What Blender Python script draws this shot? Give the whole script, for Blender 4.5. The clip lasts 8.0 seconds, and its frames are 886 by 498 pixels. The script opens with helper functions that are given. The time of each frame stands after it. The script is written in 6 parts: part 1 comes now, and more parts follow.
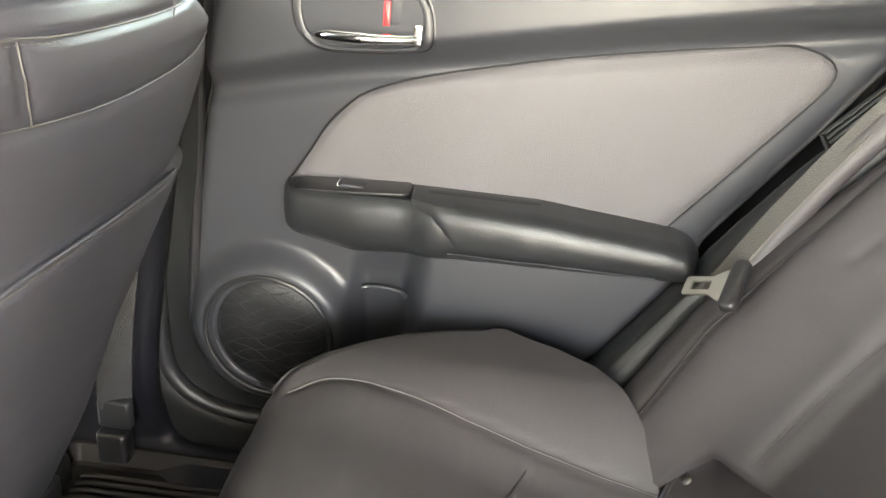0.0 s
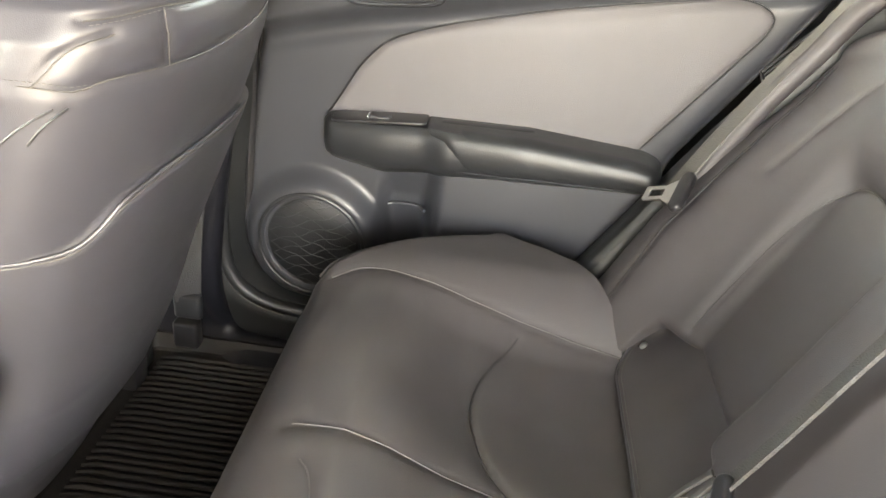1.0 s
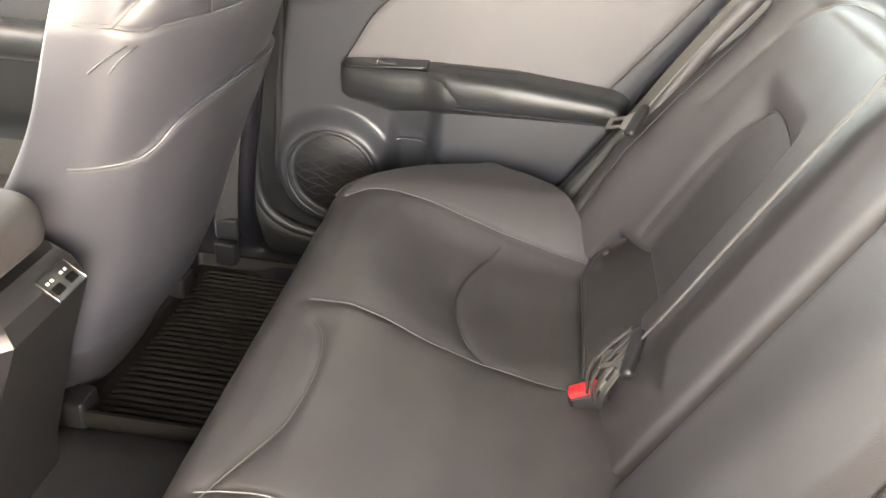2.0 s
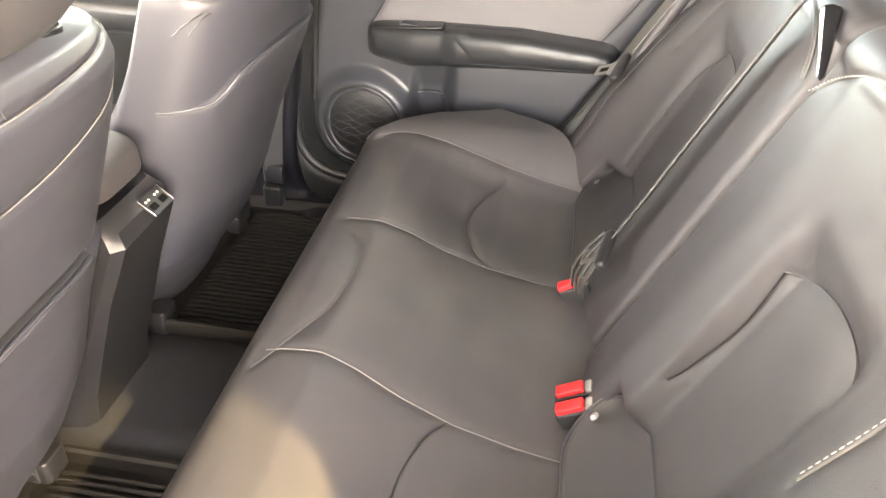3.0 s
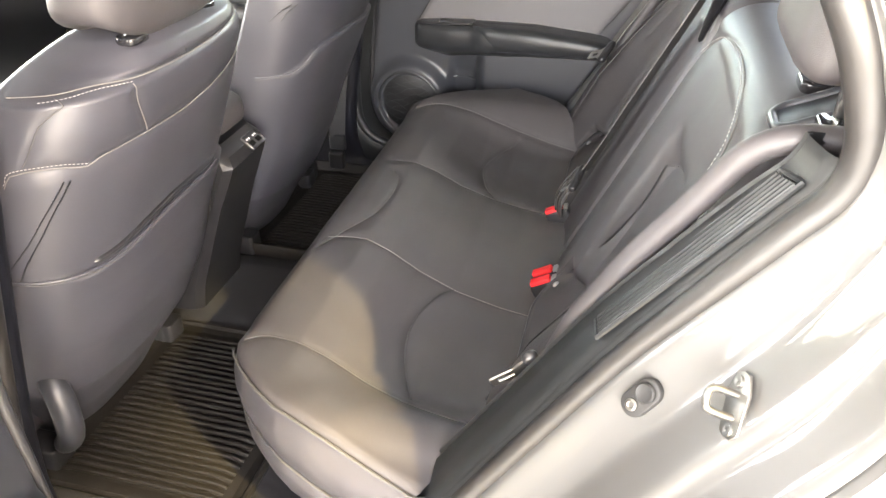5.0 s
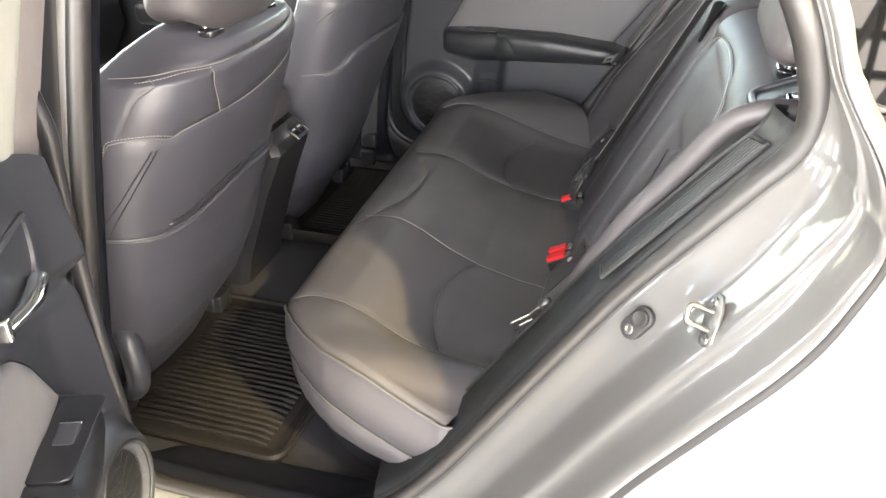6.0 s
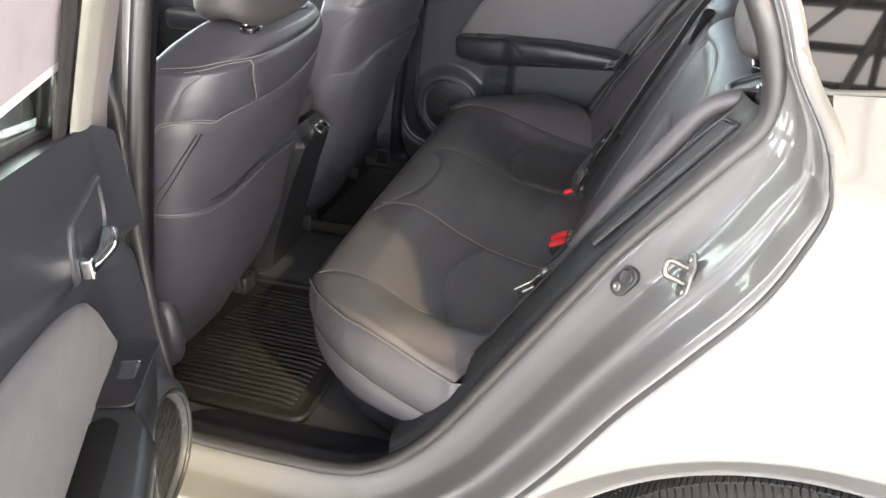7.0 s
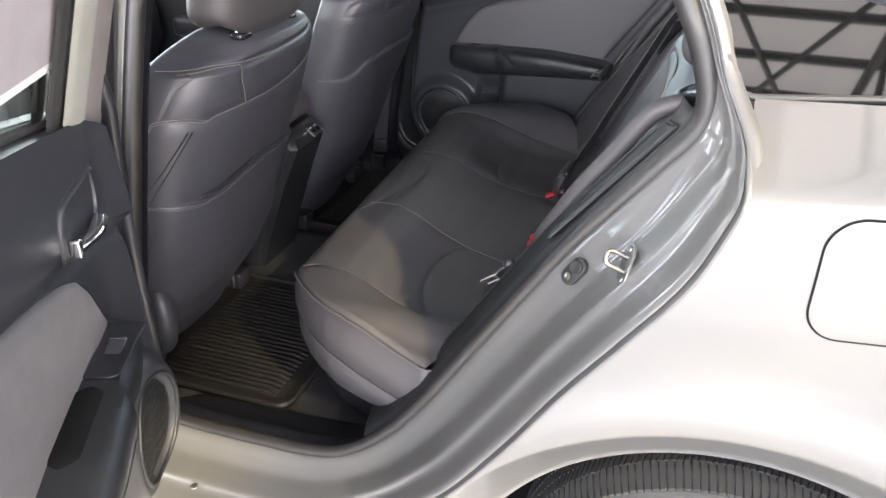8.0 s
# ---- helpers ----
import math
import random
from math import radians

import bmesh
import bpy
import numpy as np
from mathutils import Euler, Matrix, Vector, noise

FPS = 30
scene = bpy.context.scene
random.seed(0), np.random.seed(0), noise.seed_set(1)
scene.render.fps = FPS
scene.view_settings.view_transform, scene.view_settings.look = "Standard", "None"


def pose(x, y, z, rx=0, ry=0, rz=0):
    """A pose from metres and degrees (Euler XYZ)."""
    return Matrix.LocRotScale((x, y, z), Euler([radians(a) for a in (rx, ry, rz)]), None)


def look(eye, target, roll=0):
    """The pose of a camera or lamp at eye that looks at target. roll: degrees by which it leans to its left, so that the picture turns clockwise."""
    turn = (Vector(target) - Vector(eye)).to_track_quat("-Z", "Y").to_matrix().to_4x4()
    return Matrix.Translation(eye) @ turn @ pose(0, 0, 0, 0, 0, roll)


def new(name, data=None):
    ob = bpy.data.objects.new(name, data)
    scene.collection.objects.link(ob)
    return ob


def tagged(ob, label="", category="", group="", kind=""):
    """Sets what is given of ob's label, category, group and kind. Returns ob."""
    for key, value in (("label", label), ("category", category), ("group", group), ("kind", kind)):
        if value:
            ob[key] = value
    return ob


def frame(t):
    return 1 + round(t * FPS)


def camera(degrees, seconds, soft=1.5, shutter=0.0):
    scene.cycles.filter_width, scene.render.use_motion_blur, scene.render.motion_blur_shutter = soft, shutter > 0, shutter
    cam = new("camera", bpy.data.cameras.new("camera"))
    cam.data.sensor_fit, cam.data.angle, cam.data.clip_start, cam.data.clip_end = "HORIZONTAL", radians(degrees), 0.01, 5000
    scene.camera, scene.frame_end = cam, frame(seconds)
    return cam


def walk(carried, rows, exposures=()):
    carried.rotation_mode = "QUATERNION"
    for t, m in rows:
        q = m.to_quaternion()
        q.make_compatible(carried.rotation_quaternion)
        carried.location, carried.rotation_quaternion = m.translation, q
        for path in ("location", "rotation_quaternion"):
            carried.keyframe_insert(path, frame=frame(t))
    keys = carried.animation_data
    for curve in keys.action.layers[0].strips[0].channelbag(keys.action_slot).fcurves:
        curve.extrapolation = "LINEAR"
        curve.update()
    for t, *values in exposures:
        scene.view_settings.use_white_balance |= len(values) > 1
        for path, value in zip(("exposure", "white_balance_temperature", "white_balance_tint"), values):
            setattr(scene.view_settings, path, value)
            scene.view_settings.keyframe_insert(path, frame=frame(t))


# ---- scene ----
cam = camera(60.0, 8.0)
PATH = [
    (0, (0.357, -0.215, 1.086), (0.278, 1.611, 0.274), 6.0),
    (0.5, (0.375, -0.327, 1.107), (0.287, 1.47, 0.233), 5.9),
    (1, (0.383, -0.438, 1.137), (0.272, 1.327, 0.203), 5.5),
    (1.5, (0.422, -0.543, 1.152), (0.273, 1.199, 0.181), 5.1),
    (3, (0.526, -0.876, 1.236), (0.27, 0.781, 0.147), 1.9),
    (3.5, (0.541, -1.004, 1.251), (0.247, 0.647, 0.161), 1.0),
    (4, (0.577, -1.101, 1.269), (0.246, 0.55, 0.191), 0.6),
    (4.5, (0.646, -1.197, 1.29), (0.272, 0.454, 0.225), 0.6),
    (6, (0.718, -1.467, 1.324), (0.255, 0.194, 0.311), 0.7),
    (6.5, (0.732, -1.544, 1.33), (0.261, 0.124, 0.333), 1.0),
    (7, (0.751, -1.609, 1.337), (0.265, 0.063, 0.354), 1.2),
    (7.5, (0.781, -1.641, 1.343), (0.275, 0.033, 0.372), 1.4),
    (8, (0.843, -1.668, 1.352), (0.318, 0.007, 0.393), 1.4),
]
EXPOSURES = [(0.0, 5.55, 7000, 10), (1.5, 5.6, 7300, 13), (3.5, 5.88, 7350, 17), (4.5, 5.37, 6950, 16), (6.0, 4.55, 6450, 15), (7.0, 4.05, 6200, 17), (8.0, 3.65, 5950, 18)]
walk(cam, [(t, look(eye, target, roll)) for t, eye, target, roll in PATH], EXPOSURES)

# ---- world, sun, exposure ----
SUN_ELEV, SUN_TURN = 38.0, 124.5
world = bpy.data.worlds.new("sky")
scene.world = world
world.use_nodes = True
wn = world.node_tree.nodes
wn.clear()
sky = wn.new("ShaderNodeTexSky")
sky.sky_type, sky.sun_disc = "NISHITA", False
sky.sun_elevation, sky.sun_rotation = radians(SUN_ELEV), radians(SUN_TURN)
sky.air_density, sky.dust_density = 1.4, 2.0
back = wn.new("ShaderNodeBackground")
back.inputs[1].default_value = 0.15
wout = wn.new("ShaderNodeOutputWorld")
world.node_tree.links.new(sky.outputs[0], back.inputs[0])
world.node_tree.links.new(back.outputs[0], wout.inputs[0])
sun = new("sun", bpy.data.lights.new("sun", "SUN"))
sun.data.energy, sun.data.angle, sun.data.color = 0.85, radians(1.6), (1.0, 0.82, 0.36)
sun_way = Vector((math.sin(radians(SUN_TURN)) * math.cos(radians(SUN_ELEV)), math.cos(radians(SUN_TURN)) * math.cos(radians(SUN_ELEV)), math.sin(radians(SUN_ELEV))))
sun.matrix_world = look(sun_way * 30, (0, 0, 0))

# added area lamps, unseen, brighten the car from both long sides
for side_at, mid_x, long, watts in ((-9.4, -3.6, 18.0, 290.0), (9.4, -2.0, 22.0, 90.0)):
    fill_lamp = new("added_fill_light", bpy.data.lights.new("added_fill_light", "AREA"))
    fill_lamp.data.shape, fill_lamp.data.size, fill_lamp.data.size_y = "RECTANGLE", long, 4.2
    fill_lamp.data.energy, fill_lamp.data.color = watts, (1.0, 0.93, 0.82)
    fill_lamp.matrix_world = look((mid_x, side_at, 2.5), (mid_x, 0.0, 2.2))
# a third added lamp brightens jamb and backrests from the front
fill_lamp = new("added_fill_light", bpy.data.lights.new("added_fill_light", "AREA"))
fill_lamp.data.shape, fill_lamp.data.size, fill_lamp.data.size_y = "RECTANGLE", 17.0, 4.2
fill_lamp.data.energy, fill_lamp.data.color = 265.0, (1.0, 0.93, 0.82)
fill_lamp.matrix_world = look((-12.1, 0.0, 2.5), (0.0, 0.0, 2.2))

# ---- materials ----
def material(name, color, rough=0.5, metal=0.0, grain=0.0, grain_size=400.0, tone=0.15, tone_size=6.0, coat=0.0, rough_var=0.1, spec=0.5, sheen=0.0):
    """A principled surface with two scales of variation and fine relief."""
    m = bpy.data.materials.new(name)
    m.use_nodes = True
    n, l = m.node_tree.nodes, m.node_tree.links
    p = n["Principled BSDF"]
    co = n.new("ShaderNodeTexCoord")
    big = n.new("ShaderNodeTexNoise")
    big.inputs["Scale"].default_value, big.inputs["Detail"].default_value = tone_size, 4
    l.new(co.outputs["Object"], big.inputs["Vector"])
    mix = n.new("ShaderNodeMix")
    mix.data_type = "RGBA"
    mix.inputs["A"].default_value = (*[c * (1 - tone) for c in color], 1)
    mix.inputs["B"].default_value = (*[min(1, c * (1 + tone)) for c in color], 1)
    l.new(big.outputs["Fac"], mix.inputs["Factor"])
    l.new(mix.outputs["Result"], p.inputs["Base Color"])
    rr = n.new("ShaderNodeMapRange")
    rr.inputs["To Min"].default_value, rr.inputs["To Max"].default_value = max(0.02, rough - rough_var), min(1, rough + rough_var)
    mid = n.new("ShaderNodeTexNoise")
    mid.inputs["Scale"].default_value, mid.inputs["Detail"].default_value = tone_size * 5, 3
    l.new(co.outputs["Object"], mid.inputs["Vector"])
    l.new(mid.outputs["Fac"], rr.inputs["Value"])
    l.new(rr.outputs["Result"], p.inputs["Roughness"])
    p.inputs["Metallic"].default_value = metal
    p.inputs["Specular IOR Level"].default_value = spec
    p.inputs["Coat Weight"].default_value = coat
    p.inputs["Coat Roughness"].default_value = 0.04
    p.inputs["Sheen Weight"].default_value = sheen
    if grain:
        fine = n.new("ShaderNodeTexVoronoi")
        fine.inputs["Scale"].default_value = grain_size
        l.new(co.outputs["Object"], fine.inputs["Vector"])
        bump = n.new("ShaderNodeBump")
        bump.inputs["Strength"].default_value, bump.inputs["Distance"].default_value = grain, 0.0006
        l.new(fine.outputs["Distance"], bump.inputs["Height"])
        l.new(bump.outputs["Normal"], p.inputs["Normal"])
    return m


LEATHER = material("charcoal_leatherette", (0.0400, 0.0366, 0.0395), 0.53, rough_var=0.03, grain=0.28, grain_size=1100, tone=0.12, spec=0.5)
# bluer than LEATHER: the tint holds the cool shade on the front seats
LEATHER_SMOOTH = material("smooth_leatherette", (0.0345, 0.0346, 0.0430), 0.42, rough_var=0.03, grain=0.16, grain_size=1100, tone=0.1)
# LEATHER made lighter and bluer for the sky light on the cushion's side
LEATHER_SIDE_LIT = material("lit_side_leatherette", (0.044, 0.0412, 0.0465), 0.42, rough_var=0.03, grain=0.2, grain_size=1100, tone=0.12)
PLASTIC = material("grained_black_plastic", (0.015, 0.016, 0.018), 0.33, rough_var=0.03, grain=0.4, grain_size=900, tone=0.1)
PLASTIC_GREY = material("grey_soft_plastic", (0.0290, 0.0305, 0.0360), 0.37, rough_var=0.03, grain=0.14, grain_size=1200, tone=0.08, spec=0.42)
TRIM = material("satin_black_trim", (0.011, 0.0120, 0.0130), 0.44, rough_var=0.03, grain=0.15, grain_size=1200, tone=0.1, spec=0.42)
SCUFF = material("scuff_plate_plastic", (0.0062, 0.0066, 0.0095), 0.40, rough_var=0.03, grain=0.3, grain_size=900, tone=0.12, spec=0.18)
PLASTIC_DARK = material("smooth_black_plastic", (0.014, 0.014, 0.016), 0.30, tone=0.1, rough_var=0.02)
GLOSS_BLACK = material("gloss_black_plastic", (0.012, 0.012, 0.014), 0.14, tone=0.05)
UPHOLSTERY = material("grey_door_cloth", (0.074, 0.0700, 0.0755), 0.5, grain=0.6, grain_size=1100, tone=0.07, sheen=0.15)
DOOR_SEAL = material("grey_door_seal", (0.0150, 0.0140, 0.0138), 0.48, tone=0.12, tone_size=8)
RUBBER = material("black_rubber", (0.030, 0.029, 0.028), 0.55, tone=0.2, tone_size=12)
MAT_RUBBER = material("ribbed_rubber", (0.0112, 0.0100, 0.0094), 0.50, grain=0.3, tone=0.25, tone_size=14, spec=0.25)
CARPET = material("black_carpet", (0.012, 0.012, 0.016), 0.95, grain=1.0, grain_size=1200, tone=0.3, tone_size=30)
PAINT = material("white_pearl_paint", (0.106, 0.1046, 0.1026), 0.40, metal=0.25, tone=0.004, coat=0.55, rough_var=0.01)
CHROME = material("satin_chrome", (0.75, 0.75, 0.74), 0.14, metal=1.0, tone=0.04)
STEEL = material("zinc_plated_steel", (0.68, 0.67, 0.65), 0.36, metal=1.0, tone=0.03, tone_size=9, rough_var=0.04)
BELT_STEEL = material("brushed_steel", (0.45, 0.445, 0.43), 0.34, metal=1.0, tone=0.06, tone_size=40)
ZINC = material("dull_zinc", (0.24, 0.235, 0.225), 0.4, metal=1.0, tone=0.08, tone_size=60, rough_var=0.04)
GAP = material("black_joint", (0.006, 0.006, 0.006), 0.8, tone=0.1, spec=0.1)
RED = material("red_plastic", (0.72, 0.02, 0.025), 0.35, tone=0.05)
WEB_BLACK = material("dark_webbing", (0.018, 0.018, 0.020), 0.6, grain=0.9, grain_size=500, tone=0.1)
WEB = material("black_webbing", (0.045, 0.044, 0.043), 0.55, grain=0.9, grain_size=500, tone=0.1)
# same webbing as WEB, lightened for the light on the far belt
WEB_LIT = material("lit_webbing", (0.060, 0.058, 0.054), 0.6, grain=0.5, grain_size=500, tone=0.1)
THREAD = material("pale_thread", (0.125, 0.118, 0.112), 0.7, tone=0.15, tone_size=80)
THREAD_WHITE = material("white_thread", (0.38, 0.37, 0.35), 0.7, tone=0.15, tone_size=80)
THREAD_MID = material("grey_thread", (0.070, 0.068, 0.067), 0.65, tone=0.15, tone_size=80)
THREAD_DARK = material("dark_thread", (0.052, 0.050, 0.050), 0.6, tone=0.1, tone_size=80)
MESH_GRILLE = material("speaker_mesh", (0.009, 0.0095, 0.011), 0.5, grain=1.0, grain_size=420, tone=0.2)
PRINT = material("white_print", (0.75, 0.75, 0.75), 0.6, tone=0.02)
POST_TRIM = material("mauve_grey_trim", (0.20, 0.18, 0.175), 0.5, tone=0.06)
# body paint again, brightened to stand for the light on the post
POST_LIT = material("lit_post_paint", (0.36, 0.36, 0.315), 0.35, tone=0.03, coat=0.3)
PAPER = material("white_paper", (0.70, 0.69, 0.67), 0.6, tone=0.05, tone_size=20)
PAPER_PRINT = material("lavender_print", (0.34, 0.315, 0.325), 0.55, tone=0.22, tone_size=9)
HEADLINER = material("pale_grey_headliner", (0.27, 0.267, 0.26), 0.9, grain=0.5, grain_size=900, tone=0.05)
CONCRETE = material("concrete_floor", (0.58, 0.56, 0.53), 0.6, grain=0.4, grain_size=120, tone=0.18, tone_size=1.4)
TRUSS = material("dark_steel", (0.012, 0.011, 0.011), 0.6, tone=0.2, spec=0.2)
PLASTER = material("pale_plaster", (0.40, 0.39, 0.375), 0.8, grain=0.3, grain_size=60, tone=0.08, tone_size=2.0)
TYRE = material("tyre_rubber", (0.013, 0.0127, 0.0125), 0.75, grain=0.4, grain_size=300, tone=0.25, tone_size=20)
ALLOY = material("grey_alloy", (0.30, 0.30, 0.31), 0.3, metal=0.9, tone=0.08)


def glass_material(name, tint, rough=0.0):
    m = bpy.data.materials.new(name)
    m.use_nodes = True
    p = m.node_tree.nodes["Principled BSDF"]
    p.inputs["Base Color"].default_value = (*tint, 1)
    p.inputs["Transmission Weight"].default_value = 1.0
    p.inputs["Roughness"].default_value = rough
    p.inputs["IOR"].default_value = 1.45
    return m


ROOF_SHEET = bpy.data.materials.new("translucent_roof_sheet")
ROOF_SHEET.use_nodes = True
rn, rl = ROOF_SHEET.node_tree.nodes, ROOF_SHEET.node_tree.links
rn.clear()
r_noise = rn.new("ShaderNodeTexNoise")
r_noise.inputs["Scale"].default_value = 0.7
r_ramp = rn.new("ShaderNodeMix")
r_ramp.data_type = "RGBA"
r_ramp.inputs["A"].default_value, r_ramp.inputs["B"].default_value = (0.60, 0.52, 0.42, 1), (0.78, 0.70, 0.58, 1)
r_trans, r_diff, r_mix, r_out = (rn.new(k) for k in ("ShaderNodeBsdfTranslucent", "ShaderNodeBsdfDiffuse", "ShaderNodeMixShader", "ShaderNodeOutputMaterial"))
r_mix.inputs[0].default_value = 0.27
rl.new(r_noise.outputs["Fac"], r_ramp.inputs["Factor"])
rl.new(r_ramp.outputs["Result"], r_trans.inputs["Color"])
rl.new(r_ramp.outputs["Result"], r_diff.inputs["Color"])
rl.new(r_trans.outputs[0], r_mix.inputs[1])
rl.new(r_diff.outputs[0], r_mix.inputs[2])
rl.new(r_mix.outputs[0], r_out.inputs["Surface"])

GLASS = glass_material("clear_glass", (0.80, 0.88, 0.84))
GLASS_DARK = glass_material("privacy_glass", (0.62, 0.66, 0.62))

# ---- mesh helpers ----
def part(name, geo, mat, parent=None, label="", smooth=True, angle=None):
    """Links (verts, faces) as one mesh object, under a thing or a part if given."""
    verts, faces = geo
    me = bpy.data.meshes.new(name)
    me.from_pydata([tuple(map(float, v)) for v in verts], [], [tuple(map(int, f)) for f in faces])
    me.validate()
    bm = bmesh.new()
    bm.from_mesh(me)
    bmesh.ops.recalc_face_normals(bm, faces=bm.faces)
    if smooth:
        lim = radians(angle or 38)
        for f in bm.faces:
            f.smooth = True
        for e in bm.edges:
            if len(e.link_faces) == 2 and e.calc_face_angle(0) > lim:
                e.smooth = False
    bm.to_mesh(me)
    bm.free()
    me.materials.append(mat)
    ob = new(name, me)
    if parent:
        ob.parent = parent
    if label:
        ob["label"] = label
    return ob


def thing(name, label, category, group="", kind="", at=(0, 0, 0)):
    ob = new(name)
    ob.empty_display_size = 0.05
    ob.location = at
    return tagged(ob, label, category, group, kind)


def join(*geos):
    verts, faces = [], []
    for v, f in geos:
        k = len(verts)
        verts += [tuple(p) for p in v]
        faces += [tuple(i + k for i in q) for q in f]
    return verts, faces


def moved(geo, m):
    return [tuple(m @ Vector(v)) for v in geo[0]], geo[1]


def mirrored(geo):
    return [(x, -y, z) for x, y, z in geo[0]], [tuple(reversed(f)) for f in geo[1]]


def spline(pts, n, closed=False):
    """n points evenly along a Catmull-Rom curve through pts."""
    p = np.array(pts, float)
    m = len(p)
    out = []
    last = m if closed else m - 1
    for i in range(last):
        if closed:
            a, b, c, d = p[(i - 1) % m], p[i], p[(i + 1) % m], p[(i + 2) % m]
        else:
            b, c = p[i], p[i + 1]
            a = p[i - 1] if i else 2 * b - c
            d = p[i + 2] if i + 2 < m else 2 * c - b
        for t in np.linspace(0, 1, 16, endpoint=False):
            out.append(0.5 * (2 * b + (c - a) * t + (2 * a - 5 * b + 4 * c - d) * t * t + (3 * b - a - 3 * c + d) * t ** 3))
    out.append(p[0] if closed else p[-1])
    out = np.array(out)
    s = np.r_[0, np.cumsum(np.linalg.norm(np.diff(out, axis=0), axis=1))]
    at = np.linspace(0, s[-1], n + 1)[:-1] if closed else np.linspace(0, s[-1], n)
    return np.stack([np.interp(at, s, out[:, k]) for k in range(p.shape[1])], 1)


def grid_faces(nu, nv, close_u=False, close_v=False):
    return [(u * nv + v, ((u + 1) % nu) * nv + v, ((u + 1) % nu) * nv + (v + 1) % nv, u * nv + (v + 1) % nv)
            for u in range(nu if close_u else nu - 1) for v in range(nv if close_v else nv - 1)]


def tube(pts, r, sides=8, closed=False, flat=1.0, up=None):
    """A tube along pts; r may be a list; flat squeezes it along its binormal."""
    p = np.array(pts, float)
    n = len(p)
    rs = np.full(n, r, float) if np.isscalar(r) else np.array(r, float)
    tan = np.gradient(p, axis=0) if not closed else np.roll(p, -1, 0) - np.roll(p, 1, 0)
    tan /= np.linalg.norm(tan, axis=1)[:, None] + 1e-12
    ref = np.array(up if up is not None else ((0, 0, 1) if abs(tan[0][2]) < 0.9 else (1, 0, 0)), float)
    verts = []
    side = np.cross(tan[0], ref)
    side /= np.linalg.norm(side) + 1e-12
    for i in range(n):
        if up is not None:
            side = np.cross(tan[i], ref)
        side = side - tan[i] * (side @ tan[i])
        side /= np.linalg.norm(side) + 1e-12
        bi = np.cross(side, tan[i])
        for a in np.arange(sides) * 2 * np.pi / sides:
            verts.append(p[i] + rs[i] * (np.cos(a) * side + flat * np.sin(a) * bi))
    faces = grid_faces(n, sides, closed, True)
    if not closed:
        faces += [tuple(range(sides))[::-1], tuple((n - 1) * sides + k for k in range(sides))]
    return verts, faces


def strap(pts, wide, normal, thick=0.0014):
    """A flat band along pts; wide is its width, normal the way its face looks."""
    p = np.array(pts, float)
    tan = np.gradient(p, axis=0)
    tan /= np.linalg.norm(tan, axis=1)[:, None]
    nrm = np.array(normal, float)
    nrm = np.tile(nrm, (len(p), 1)) if nrm.ndim == 1 else nrm
    side = np.cross(tan, nrm)
    side /= np.linalg.norm(side, axis=1)[:, None]
    up = np.cross(side, tan)
    verts = []
    prof = [(-1, -1), (-0.94, 1), (-0.6, 1.0), (0.6, 1.0), (0.94, 1), (1, -1)]
    w = np.full(len(p), wide, float) if np.isscalar(wide) else np.array(wide, float)
    for i in range(len(p)):
        for a, b in prof:
            verts.append(p[i] + side[i] * a * w[i] / 2 + up[i] * b * thick)
    k = len(prof)
    return verts, grid_faces(len(p), k, False, True) + [tuple(range(k))[::-1], tuple((len(p) - 1) * k + j for j in range(k))]


def inset(o, d):
    """A closed 2D outline moved inwards by d (outline runs counter-clockwise)."""
    o = np.array(o, float)
    a, b = o - np.roll(o, 1, 0), np.roll(o, -1, 0) - o
    na = np.stack([-a[:, 1], a[:, 0]], 1) / (np.linalg.norm(a, axis=1)[:, None] + 1e-12)
    nb = np.stack([-b[:, 1], b[:, 0]], 1) / (np.linalg.norm(b, axis=1)[:, None] + 1e-12)
    m = na + nb
    m /= np.linalg.norm(m, axis=1)[:, None] + 1e-12
    k = np.clip((m * na).sum(1), 0.5, 1)
    return o + m * (d / k)[:, None]


def ccw(o):
    o = np.array(o, float)
    area = (o[:, 0] * np.roll(o[:, 1], -1) - np.roll(o[:, 0], -1) * o[:, 1]).sum()
    return o if area > 0 else o[::-1]


def slab(outline, h, bevel=0.003, steps=3, both=False):
    """A plate over a closed 2D outline, from z = 0 to h, its rim rounded."""
    o = ccw(outline)
    rings = []
    if both:
        for k in range(steps):
            a = (1 - k / steps) * np.pi / 2
            rings.append((bevel * (1 - np.cos(a)), bevel * (1 - np.sin(a))))
        rings.append((0, bevel))
    else:
        rings.append((0, 0))
    rings.append((0, h - bevel))
    for k in range(1, steps + 1):
        a = k / steps * np.pi / 2
        rings.append((bevel * (1 - np.cos(a)), h - bevel + bevel * np.sin(a)))
    n = len(o)
    verts = [(x, y, z) for d, z in rings for x, y in inset(o, d)]
    faces = grid_faces(len(rings), n, False, True)
    faces += [tuple(range(n))[::-1], tuple((len(rings) - 1) * n + k for k in range(n))]
    return verts, faces


def rounded(w, h, r, n=5):
    """The outline of a rectangle w by h with round corners, about the origin."""
    r = min(r, w / 2 - 1e-4, h / 2 - 1e-4)
    out = []
    for cx, cy, a0 in ((w / 2 - r, h / 2 - r, 0), (-w / 2 + r, h / 2 - r, 90), (-w / 2 + r, -h / 2 + r, 180), (w / 2 - r, -h / 2 + r, 270)):
        for k in range(n + 1):
            a = radians(a0 + 90 * k / n)
            out.append((cx + r * math.cos(a), cy + r * math.sin(a)))
    return out


